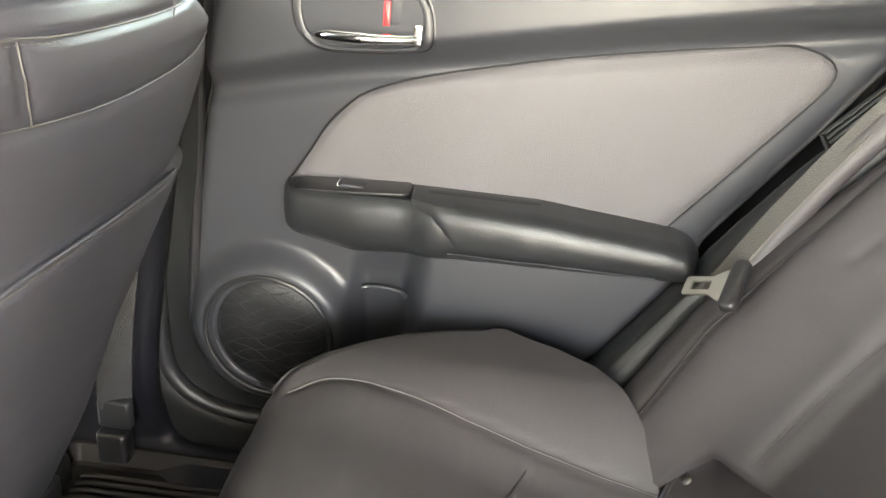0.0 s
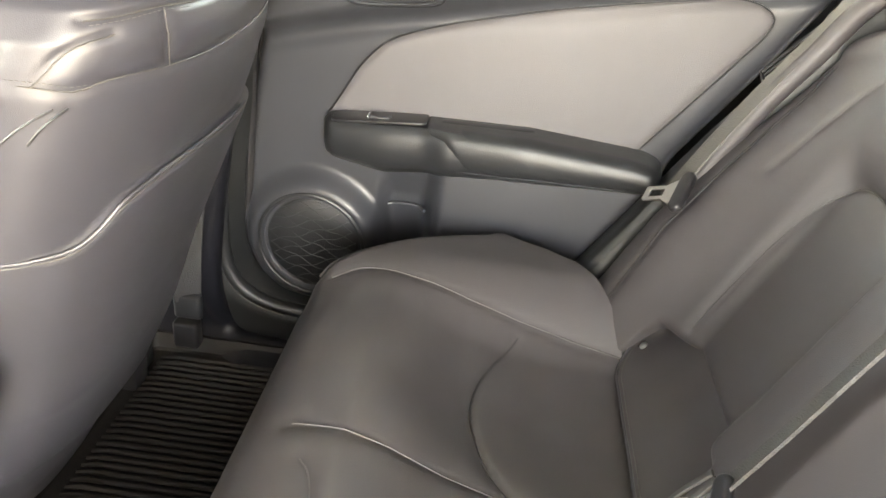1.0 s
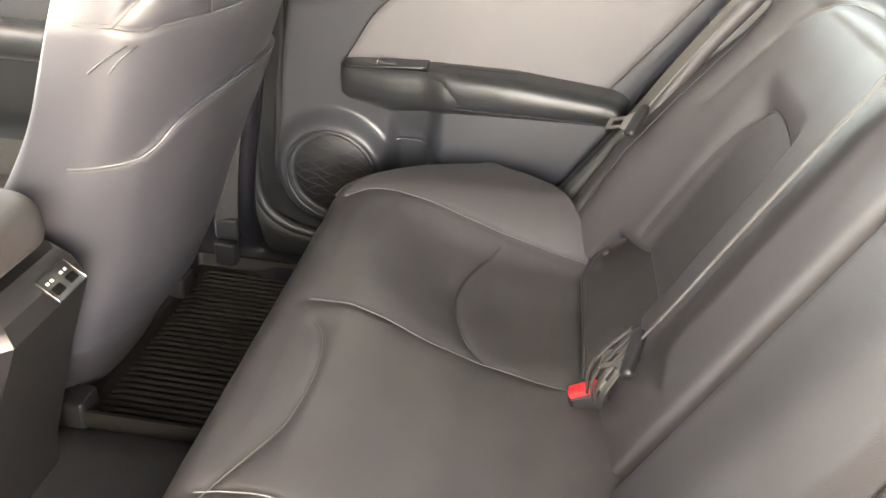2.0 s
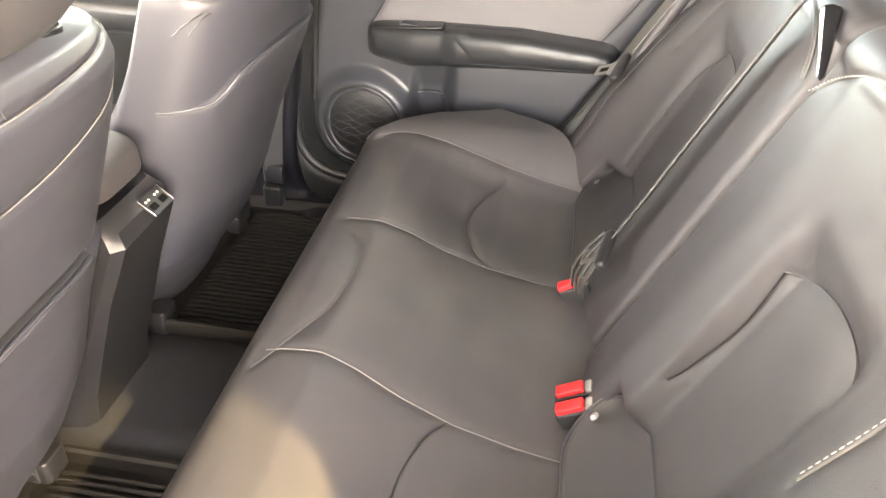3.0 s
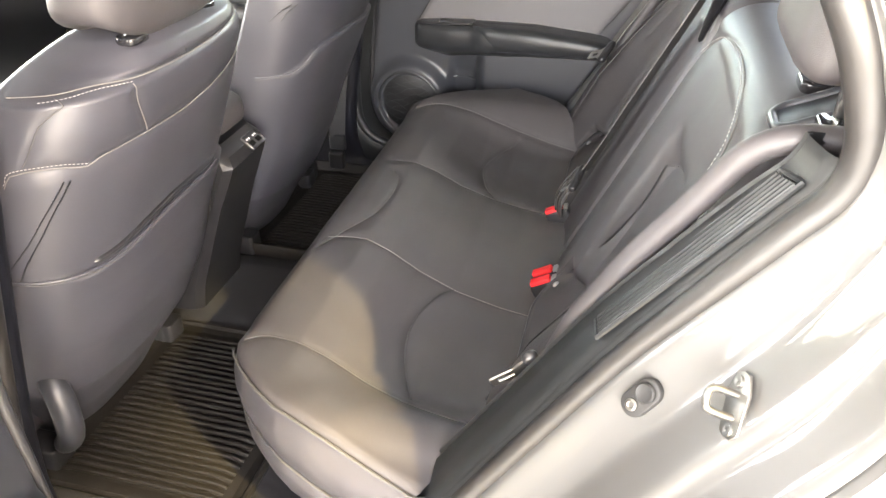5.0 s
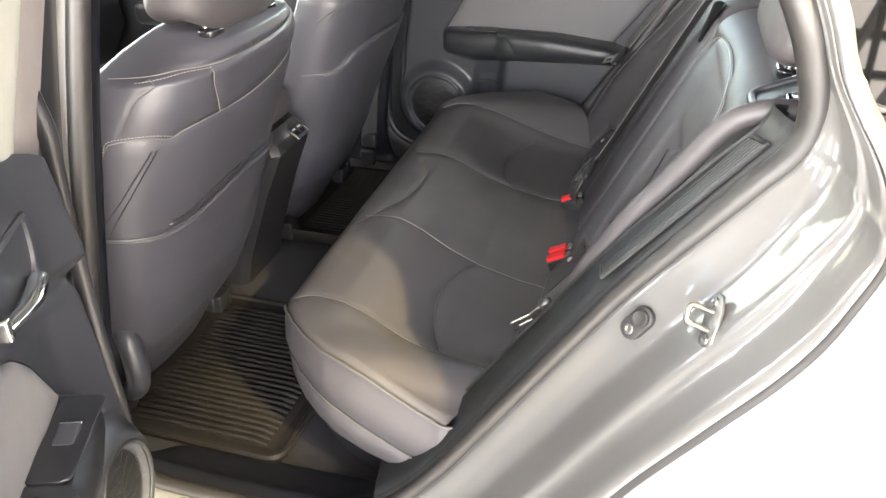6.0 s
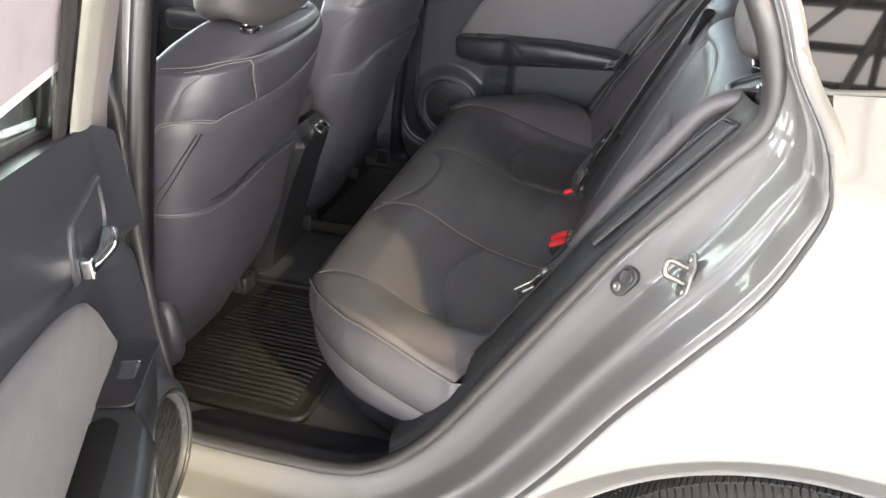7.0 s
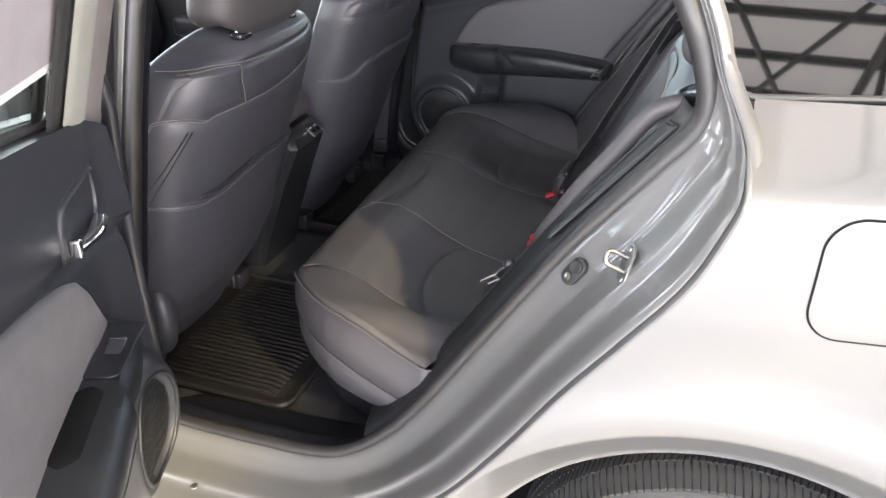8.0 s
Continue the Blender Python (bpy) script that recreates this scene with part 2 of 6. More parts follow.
def rbox(w, d, h, r=0.004, bevel=0.002):
    """A box with rounded edges, its base centre at the origin."""
    return slab(rounded(w, d, r), h, min(bevel, h / 2.2), 3, True)


def lathe(profile, n=48):
    """A solid turned about z from (radius, z) pairs."""
    verts = [(r * math.cos(2 * math.pi * k / n), r * math.sin(2 * math.pi * k / n), z) for r, z in profile for k in range(n)]
    return verts, grid_faces(len(profile), n, False, True) + [tuple(range(n))[::-1], tuple((len(profile) - 1) * n + k for k in range(n))]


def near_lines(p, lines):
    """The distance of each point in p to the nearest of some polylines."""
    best = np.full(len(p), 9.0)
    for line in lines:
        q = np.array(line, float)
        for a, b in zip(q[:-1], q[1:]):
            ab = b - a
            t = np.clip(((p - a) @ ab) / (ab @ ab + 1e-12), 0, 1)
            best = np.minimum(best, np.linalg.norm(p - a - t[:, None] * ab, axis=1))
    return best


def seam_depth(d, deep=0.0035, soft=0.0025):
    return deep * np.exp(-(d / 0.0042) ** 2) + soft * np.exp(-(d / 0.018) ** 2)


def step(x, a, b):
    t = np.clip((x - a) / (b - a), 0, 1)
    return t * t * (3 - 2 * t)


def waves(x, y, amp, scale, seed=0):
    """Soft unevenness."""
    r = np.random.RandomState(seed)
    out = np.zeros_like(x)
    for k in range(7):
        a, ph = r.uniform(0, np.pi * 2), r.uniform(0, 6.28)
        f = scale * r.uniform(0.5, 1.6)
        out += np.sin((x * np.cos(a) + y * np.sin(a)) * f + ph)
    return amp * out / 3


def stitches(pts, lift, mat, parent, r=0.0007, dash=0.0042, gap=0.0022, name="stitching"):
    """A row of short thread dashes along a line, joined into one part."""
    p = np.array(pts, float)
    s = np.r_[0, np.cumsum(np.linalg.norm(np.diff(p, axis=0), axis=1))]
    n = int(s[-1] / (dash + gap))
    geos = []
    for k in range(n):
        at = np.array([0, 0.5, 1]) * dash + k * (dash + gap)
        q = np.stack([np.interp(at, s, p[:, j]) for j in range(3)], 1) + np.array(lift)
        geos.append(tube(q, [r * 0.5, r, r * 0.5], 5))
    return part(name, join(*geos), mat, parent)


def axes(x, y, o):
    """A pose from its x and y axes and its origin."""
    x, y = Vector(x).normalized(), Vector(y)
    y = (y - x * y.dot(x)).normalized()
    z = x.cross(y)
    return Matrix(((x[0], y[0], z[0], o[0]), (x[1], y[1], z[1], o[1]), (x[2], y[2], z[2], o[2]), (0, 0, 0, 1)))

# ---- rear seat cushion ----
CANT = 0.024  # the car leans a little on its springs
EDGE_Y = [0, 0.40, 0.46, 0.499, 0.533, 0.569, 0.595, 0.616, 0.640, 0.655, 0.662]
EDGE_X = [0.142, 0.142, 0.152, 0.173, 0.202, 0.244, 0.284, 0.336, 0.42, 0.475, 0.500]


def cushion_edge(y):
    return np.interp(np.abs(y), EDGE_Y, EDGE_X)


def cushion_rear(y):
    near = np.interp(np.abs(y), [0, 0.40, 0.47, 0.54, 0.60, 0.662], [0.66, 0.65, 0.615, 0.580, 0.535, 0.505])
    far = np.interp(y, [0, 0.25, 0.34, 0.378, 0.433, 0.488, 0.532, 0.569, 0.598, 0.618, 0.632], [0.66, 0.645, 0.625, 0.610, 0.595, 0.575, 0.545, 0.515, 0.472, 0.430, 0.405])
    return np.where(np.asarray(y) > 0, far, near)


def cushion_top(x, y):
    x, a = np.asarray(x, float), np.abs(y)
    z = np.interp(x, [0.12, 0.17, 0.21, 0.26, 0.31, 0.37, 0.44, 0.52, 0.60, 0.70], [0.572, 0.583, 0.588, 0.587, 0.573, 0.548, 0.528, 0.518, 0.516, 0.518])
    z = z - 0.020 * np.exp(-((a - 0.32) / 0.12) ** 2) * step(x, 0.24, 0.38) + 0.010 * np.exp(-(a / 0.12) ** 2) * step(x, 0.3, 0.42)
    w = np.where(np.asarray(y) > 0, step(a, 0.42, 0.545), step(a, 0.44, 0.61))
    droop = 0.038 * step(x, 0.30, 0.52) * step(-np.asarray(y), 0.52, 0.64)
    return z * (1 - w) + w * 0.597 + CANT * np.asarray(y) - droop


def over_cushion(pts, n, lift=0.0):
    p = spline(pts, n)
    return np.c_[p[:, 0], p[:, 1], cushion_top(p[:, 0], p[:, 1]) + lift]


INNER = [(0.188, -0.160), (0.26, -0.152), (0.34, -0.165), (0.43, -0.182), (0.52, -0.196), (0.60, -0.208)]
ARCH = [(0.433, -0.183), (0.412, -0.21), (0.392, -0.265), (0.388, -0.31), (0.395, -0.36), (0.415, -0.42), (0.440, -0.478)]
OUTER = [(0.172, -0.468), (0.20, -0.455), (0.26, -0.458), (0.34, -0.470), (0.44, -0.498), (0.53, -0.528), (0.60, -0.55)]
HORSESHOE = [(0.180, -0.194), (0.196, -0.166), (0.224, -0.107), (0.245, -0.056), (0.253, 0.012), (0.250, 0.066), (0.239, 0.105), (0.226, 0.122)]
INNER_FAR = [(0.205, 0.170), (0.26, 0.173), (0.34, 0.170), (0.448, 0.160), (0.52, 0.150), (0.60, 0.138)]
ARCH_FAR = [(0.448, 0.160), (0.415, 0.20), (0.392, 0.27), (0.388, 0.31), (0.395, 0.355), (0.415, 0.405), (0.442, 0.452)]
OUTER_FAR = [(0.178, 0.462), (0.222, 0.490), (0.30, 0.488), (0.40, 0.476), (0.50, 0.463), (0.60, 0.449)]


bench = thing("rear_bench", "charcoal leatherette rear bench with stitched cushion and split backrest", "bench seat")


def rear_cushion():
    top = new("cushion")
    top.parent, top["label"] = bench, "long stitched leatherette cushion"
    ny, nx = 231, 96
    ys = np.linspace(-0.662, 0.630, ny)
    vs = np.linspace(0, 1, nx)
    yy = np.repeat(ys[:, None], nx, 1)
    xf = cushion_edge(yy)
    xr = cushion_rear(yy)
    xx = xf + (xr - xf) * vs[None, :] ** 1.15
    zz = cushion_top(xx, yy)
    flat = np.c_[xx.ravel(), yy.ravel()]
    rim = np.c_[cushion_edge(ys), ys]
    d = near_lines(flat, [rim]).reshape(xx.shape)
    r = 0.050 - 0.036 * step(np.abs(yy), 0.40, 0.50)
    k = np.clip(1 - d / r, 0, 1)
    zz = zz - r * (1 - np.sqrt(1 - k * k)) * 0.9
    lines = [spline(q, 40) for q in (INNER, ARCH, OUTER, HORSESHOE, INNER_FAR, ARCH_FAR, OUTER_FAR)]
    sd = near_lines(flat, lines).reshape(xx.shape)
    zz = zz - seam_depth(sd) + waves(xx, yy, 0.0011, 26, 3) + waves(xx, yy, 0.0005, 75, 5)
    verts = np.stack([xx, yy, zz], -1).reshape(-1, 3)
    part("cover_top", (verts, grid_faces(ny, nx)), LEATHER, top, angle=80)
    # the side: from the rim down to the seam and the tucked skirt
    path = np.vstack([[[0.545, -0.60]], [[0.528, -0.645]], np.c_[cushion_edge(ys), ys], [[0.43, 0.616]], [[0.47, 0.597]], [[0.51, 0.566]]])
    path = spline(path, 260)
    tan = np.gradient(path, axis=0)
    out = np.stack([-tan[:, 1], tan[:, 0]], 1)
    out /= np.linalg.norm(out, axis=1)[:, None]
    if out[len(out) // 2][0] > 0:
        out = -out
    rim_r = 0.050 - 0.036 * step(np.abs(path[:, 1]), 0.40, 0.50)
    rim_z = cushion_top(path[:, 0], path[:, 1]) - 0.9 * rim_r
    seam_z = 0.474 + np.where(path[:, 1] < 0, -0.036, 0.012) * step(path[:, 0], 0.22, 0.5)
    rows = []
    for f, off in ((0, 0), (0.1, 0.002), (0.35, 0.007), (0.65, 0.008), (0.88, 0.004), (1, 0.0)):
        rows.append(np.c_[path + out * off, rim_z + (seam_z - rim_z) * f])
    band = np.stack(rows, 1).reshape(-1, 3)
    part("side_panel", (band, grid_faces(len(path), len(rows))), LEATHER_SIDE_LIT, top, angle=80)
    rows = []
    for f, off in ((0, -0.001), (0.15, 0.003), (0.4, 0.002), (0.7, -0.006), (0.9, -0.018), (1, -0.05)):
        rows.append(np.c_[path + out * off, seam_z + (0.372 - seam_z) * f])
    band = np.stack(rows, 1).reshape(-1, 3)
    part("skirt", (band, grid_faces(len(path), len(rows))), LEATHER_SIDE_LIT, top, angle=80)
    edge = np.c_[path + out * 0.0035, rim_z + 0.003]
    side = np.abs(path[:, 1]) > 0.47
    n = len(path)
    part("piping", tube(edge[: int(np.argmax(~side))], 0.0022, 6), THREAD_DARK, top)
    part("piping", tube(edge[n - int(np.argmax(~side[::-1])):], 0.0022, 6), THREAD_DARK, top)
    low = np.c_[path + out * 0.003, seam_z]
    part("skirt_seam", tube(low, 0.0016, 6), THREAD_DARK, top)
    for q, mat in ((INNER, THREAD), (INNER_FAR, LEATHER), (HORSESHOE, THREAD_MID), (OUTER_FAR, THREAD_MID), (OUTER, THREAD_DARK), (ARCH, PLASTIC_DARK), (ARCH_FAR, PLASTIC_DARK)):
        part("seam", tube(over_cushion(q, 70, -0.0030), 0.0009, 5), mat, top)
    # the hidden base that carries it
    base = slab([(x, y) for x, y in np.vstack([rim[::8], [0.44, 0.60], [0.56, 0.50], [0.61, 0.36], [0.60, -0.662]])[:, :2] * np.array([1, 0.93]) + np.array([0.03, 0])], 0.13, 0.004)
    part("base", moved(base, pose(0, 0, 0.30)), PLASTIC_DARK, top)
    return top


rear_cushion()

# ---- rear backrest ----
def back_face(y, z):
    """The x of the backrest's front at a height."""
    a = np.abs(y)
    x = 0.622 + 0.455 * (z - 0.56)
    x = x + 0.024 * step(a, 0.200, 0.240) * (1 - step(a, 0.385, 0.425)) * (1 - step(z, 0.835, 0.90))
    x = x - 0.010 * np.exp(-((a - 0.135) / 0.06) ** 2) * (1 - 0.6 * step(z, 0.90, 1.0))
    wing = np.interp(z, [0.50, 0.70, 0.80, 0.90, 0.97], [0.085, 0.076, 0.050, 0.014, 0.0])
    return x - wing * step(a, 0.405, 0.535)


def on_back(pts, n, lift=0.0):
    p = spline(pts, n)
    return np.c_[back_face(p[:, 0], p[:, 1]) - lift, p[:, 0], p[:, 1]]


B_STITCH = [(-0.02, 0.935), (-0.06, 0.965), (-0.13, 0.990), (-0.24, 0.999), (-0.34, 0.994), (-0.42, 0.97), (-0.46, 0.935), (-0.475, 0.885), (-0.48, 0.82)]
B_ARCH = [(-0.221, 0.825), (-0.271, 0.842), (-0.325, 0.852), (-0.370, 0.845), (-0.398, 0.815), (-0.410, 0.75), (-0.414, 0.65), (-0.414, 0.618)]
B_EDGE = [(-0.213, 0.665), (-0.219, 0.693), (-0.226, 0.76), (-0.221, 0.825)]
B_SIDE = [(-0.514, 0.58), (-0.516, 0.62), (-0.522, 0.70), (-0.533, 0.80), (-0.548, 0.87), (-0.560, 0.93)]


def rear_back(name, y0, y1, sign, label):
    top = new(name)
    top.parent, top["label"] = bench, label
    ny, nz = 130, 120
    ys = np.linspace(y0, y1, ny)
    # up the front, over the top, down the rear
    v = np.linspace(0, 1, nz)
    yy = np.repeat(ys[:, None], nz, 1)
    drop = 0.045 * step(np.abs(yy), 0.46, 0.62)
    ztop = 1.015 - drop
    front = np.clip(v / 0.78, 0, 1)[None, :]
    # the foot stops above the gap flaps and tucks under behind them
    covered = np.where(yy < 0, step(-yy, 0.140, 0.160), step(yy, 0.158, 0.176) * (1 - step(yy, 0.448, 0.466)))
    z0 = 0.505 + 0.088 * covered
    zz = z0 + (ztop - 0.04 - z0) * front
    xx = back_face(yy, zz)
    tuck = np.clip(1 - (zz - z0) / 0.022, 0, 1)
    xx = xx + 0.020 * (1 - np.sqrt(1 - 0.98 * tuck ** 2)) * covered
    turn = np.clip((v - 0.78) / 0.22, 0, 1)[None, :] * np.pi * 0.60
    rr = 0.045
    zz = zz + rr * np.sin(turn) * 0.95
    xx = xx + rr * 1.5 * (1 - np.cos(turn)) + 0.0
    edge = np.minimum(np.abs(yy - y0), np.abs(yy - y1))
    outer = np.where(np.abs(yy) > 0.3, 0.030, 0.022)
    k = np.clip(1 - edge / outer, 0, 1)
    xx = xx + outer * (1 - np.sqrt(1 - k * k)) * 0.95
    flat = np.c_[yy.ravel(), zz.ravel()]
    qs = [[(a * -sign, b) for a, b in q] for q in (B_STITCH, B_ARCH, B_SIDE, B_EDGE)]
    d = near_lines(flat, [spline(q, 40) for q in qs]).reshape(xx.shape)
    xx = xx + seam_depth(d) + waves(yy, zz, 0.0006, 20, 7 + sign) + waves(yy, zz, 0.0003, 70, 2)
    verts = np.stack([xx, yy, zz], -1).reshape(-1, 3)
    part("cover", (verts, grid_faces(ny, nz)), LEATHER, top, angle=80)
    # side cheeks and rear shell
    for i in (0, ny - 1):
        col = verts.reshape(ny, nz, 3)[i]
        far = col + np.array([0.13, 0, -0.0])
        far[:, 0] = np.maximum(far[:, 0], col[:, 0] + 0.02)
        part("cheek", (np.stack([col, far], 1).reshape(-1, 3), grid_faces(nz, 2)), LEATHER, top)
    shell = [(0.72, y0, 0.45), (0.72, y1, 0.45), (1.0, y1, 1.0), (1.0, y0, 1.0)]
    part("rear_shell", (shell + [(x + 0.02, y, z) for x, y, z in shell], [(0, 1, 2, 3), (7, 6, 5, 4), (0, 4, 5, 1), (1, 5, 6, 2), (2, 6, 7, 3), (3, 7, 4, 0)]), PLASTIC_DARK, top, smooth=False)
    if sign > 0:
        qs[0] = qs[0][:6]
    for q, mat, deep in zip(qs, (THREAD, THREAD_DARK, PLASTIC_DARK, PLASTIC_DARK), (0.0036, 0.0036, 0.0022, 0.0036)):
        part("seam", tube(on_back(q, 70, -deep), 0.0011, 5), mat, top)
    # near backrest gets whiter thread so that it looks better lit
    stitches(on_back(qs[0], 160, 0.0005), (0, 0, 0), THREAD_WHITE if sign < 0 else THREAD, top, 0.0006)
    s = -1 if sign < 0 else 1
    roll = spline([(x, s * y, z) for x, y, z in ((0.615, 0.562, 0.60), (0.628, 0.566, 0.66), (0.648, 0.570, 0.725), (0.670, 0.573, 0.785), (0.694, 0.574, 0.830), (0.722, 0.575, 0.879), (0.764, 0.576, 0.940), (0.802, 0.578, 0.999), (0.828, 0.580, 1.020), (0.858, 0.583, 1.028), (0.90, 0.588, 1.028), (0.96, 0.60, 1.02))], 54)
    part("side_roll", tube(roll, [0.004, 0.007, 0.009, 0.011] + [0.014] * 46 + [0.013, 0.012, 0.010, 0.006], 18, up=(0, 1, 0)), LEATHER, top, "padded side roll")
    return top


back_l = rear_back("backrest", -0.588, -0.012, -1, "charcoal leatherette rear backrest with pale curved stitching")
rear_back("backrest", -0.006, 0.588, 1, "charcoal leatherette rear backrest behind a seat belt")

# solid black wedge drawn for the shade inside a slit in the cover
slit = spline([(0.828, 0.060, 1.002), (0.818, 0.020, 0.990), (0.806, -0.030, 0.978), (0.795, -0.075, 0.962)], 24)
part("cover_slit", tube(slit + np.array([-0.012, 0, 0.004]), [0.002] + list(np.linspace(0.012, 0.004, 22)) + [0.001], 8, flat=0.6), GLOSS_BLACK, back_l, "slit in the cover, its dark inside drawn as a black wedge")

# flaps that cover the gap between cushion and backrest, each with a snap
def gap_flap(y0, y1, far, name="seat_gap_flap"):
    top = thing(name, "dark leatherette flap with stitched edge and round snap", "seat flap")
    ny, ns = 60, 24
    ys = np.linspace(y0, y1, ny)
    s = np.linspace(0, 1, ns)
    yy = np.repeat(ys[:, None], ns, 1)
    reach = 0.165 * np.ones(ny)
    k = np.clip((ys - (far - 0.07)) / 0.07, 0, 1)
    low = 0.0 + 0.085 * (1 - np.sqrt(1 - k * k * 0.98))
    ss = low[:, None] + (reach - low)[:, None] * s[None, :]
    xx = 0.578 + ss * 0.62 + 0.01 * np.sin(s[None, :] * np.pi)
    zz = 0.524 + ss * 0.62 - 0.012 * np.sin(s[None, :] * np.pi) + waves(yy, ss, 0.001, 60, 4)
    v = np.stack([xx, yy, zz], -1)
    under = v + np.array([0.006, 0, -0.008])
    part("flap", join((v.reshape(-1, 3), grid_faces(ny, ns)), (under.reshape(-1, 3), grid_faces(ny, ns)[::-1])), LEATHER, top, angle=80)
    rim = np.vstack([v[:, 0], v[-1, 1:]])
    part("edge_binding", tube(rim, 0.0022, 6), LEATHER_SMOOTH, top)
    part("stitching", tube(rim + np.array([0.005, -0.002, 0.0045]), 0.0006, 5), THREAD_MID, top)
    snap = lathe([(0.0, 0.0), (0.0062, 0), (0.0062, 0.0015), (0.0045, 0.003), (0.0, 0.0033)], 20)
    part("snap", moved(snap, Matrix.Translation((0.613, far - 0.022, 0.5545)) @ pose(0, 0, 0, 0, -45, 0)), STEEL, top, "small round metal snap")
    return top


gap_flap(-0.60, -0.150, -0.150)
gap_flap(0.165, 0.478, 0.478)

# ---- rear headrests ----
def rear_headrest(y):
    top = thing("rear_headrest", "charcoal leatherette headrest on chrome posts", "headrest", "rear headrests", at=(0.885, y, 1.02))
    rings = []
    for k in range(25):
        t = k / 24
        z = 0.048 + 0.165 * t
        w = 0.118 * (1 - 0.12 * t) * (1 - 0.45 * abs(2 * t - 1) ** 10)
        d = 0.046 * (1 - 0.7 * abs(2 * t - 1) ** 8)
        for a in np.arange(48) * 2 * np.pi / 48:
            c, s = math.cos(a), math.sin(a)
            rings.append((d * math.copysign(abs(s) ** 0.5, s) - 0.006 + 0.15 * (z - 0.1), w * math.copysign(abs(c) ** 0.4, c), z))
    faces = grid_faces(25, 48, False, True) + [tuple(range(48))[::-1], tuple(24 * 48 + k for k in range(48))]
    part("pad", (rings, faces), LEATHER, top, angle=60)
    for s in (-1, 1):
        part("post", tube([(0, s * 0.065, -0.03), (0, s * 0.065, 0.05)], 0.006, 12), CHROME, top, "chrome post")
        part("guide", moved(rbox(0.034, 0.045, 0.014, 0.010, 0.004), Matrix.Translation((0, s * 0.065, -0.002))), GLOSS_BLACK, top, "glossy black guide")
    return top


rear_headrest(-0.475)
rear_headrest(0.475)

# ---- front seats ----
SEAT_Z = [0.30, 0.36, 0.45, 0.55, 0.65, 0.72, 0.80, 0.87, 0.93, 0.97, 0.995, 1.01, 1.022, 1.03]
SEAT_X = [-0.185, -0.150, -0.088, -0.045, -0.012, 0.014, 0.044, 0.070, 0.092, 0.104, 0.106, 0.101, 0.085, 0.055]
SEAT_W = [0.165, 0.205, 0.238, 0.248, 0.250, 0.250, 0.250, 0.250, 0.248, 0.240, 0.224, 0.200, 0.165, 0.115]
SEAT_D = [0.10, 0.12, 0.14, 0.15, 0.15, 0.15, 0.15, 0.15, 0.15, 0.15, 0.14, 0.12, 0.09, 0.05]
SEAT_P = 2.9


SEAT_WO = [0.140, 0.165, 0.195, 0.215, 0.236, 0.250, 0.254, 0.254, 0.240, 0.227, 0.158, 0.130, 0.114, 0.095]
SEAT_WF = [0.100, 0.120, 0.150, 0.166, 0.188, 0.225, 0.248, 0.252, 0.236, 0.217, 0.150, 0.128, 0.114, 0.095]
seat_side = [1]


def seat_wide(dy, z):
    """Half the width; the outer flank slopes at the shoulder and tucks in below."""
    f = seat_side[0]
    return np.where(np.asarray(dy) * f < 0, np.interp(z, SEAT_Z, SEAT_WO if f > 0 else SEAT_WF), np.interp(z, SEAT_Z, SEAT_W))


def seat_rear(dy, z):
    w = seat_wide(dy, z)
    u = np.clip(np.abs(dy) / w, 0, 0.999)
    return np.interp(z, SEAT_Z, SEAT_X) - np.interp(z, SEAT_Z, SEAT_D) * (1 - (1 - u ** SEAT_P) ** (1 / SEAT_P))


def on_seat(pts, n, lift=0.0015):
    p = spline(pts, n)
    return np.c_[seat_rear(p[:, 0], p[:, 1]) + lift, p[:, 0], p[:, 1]]


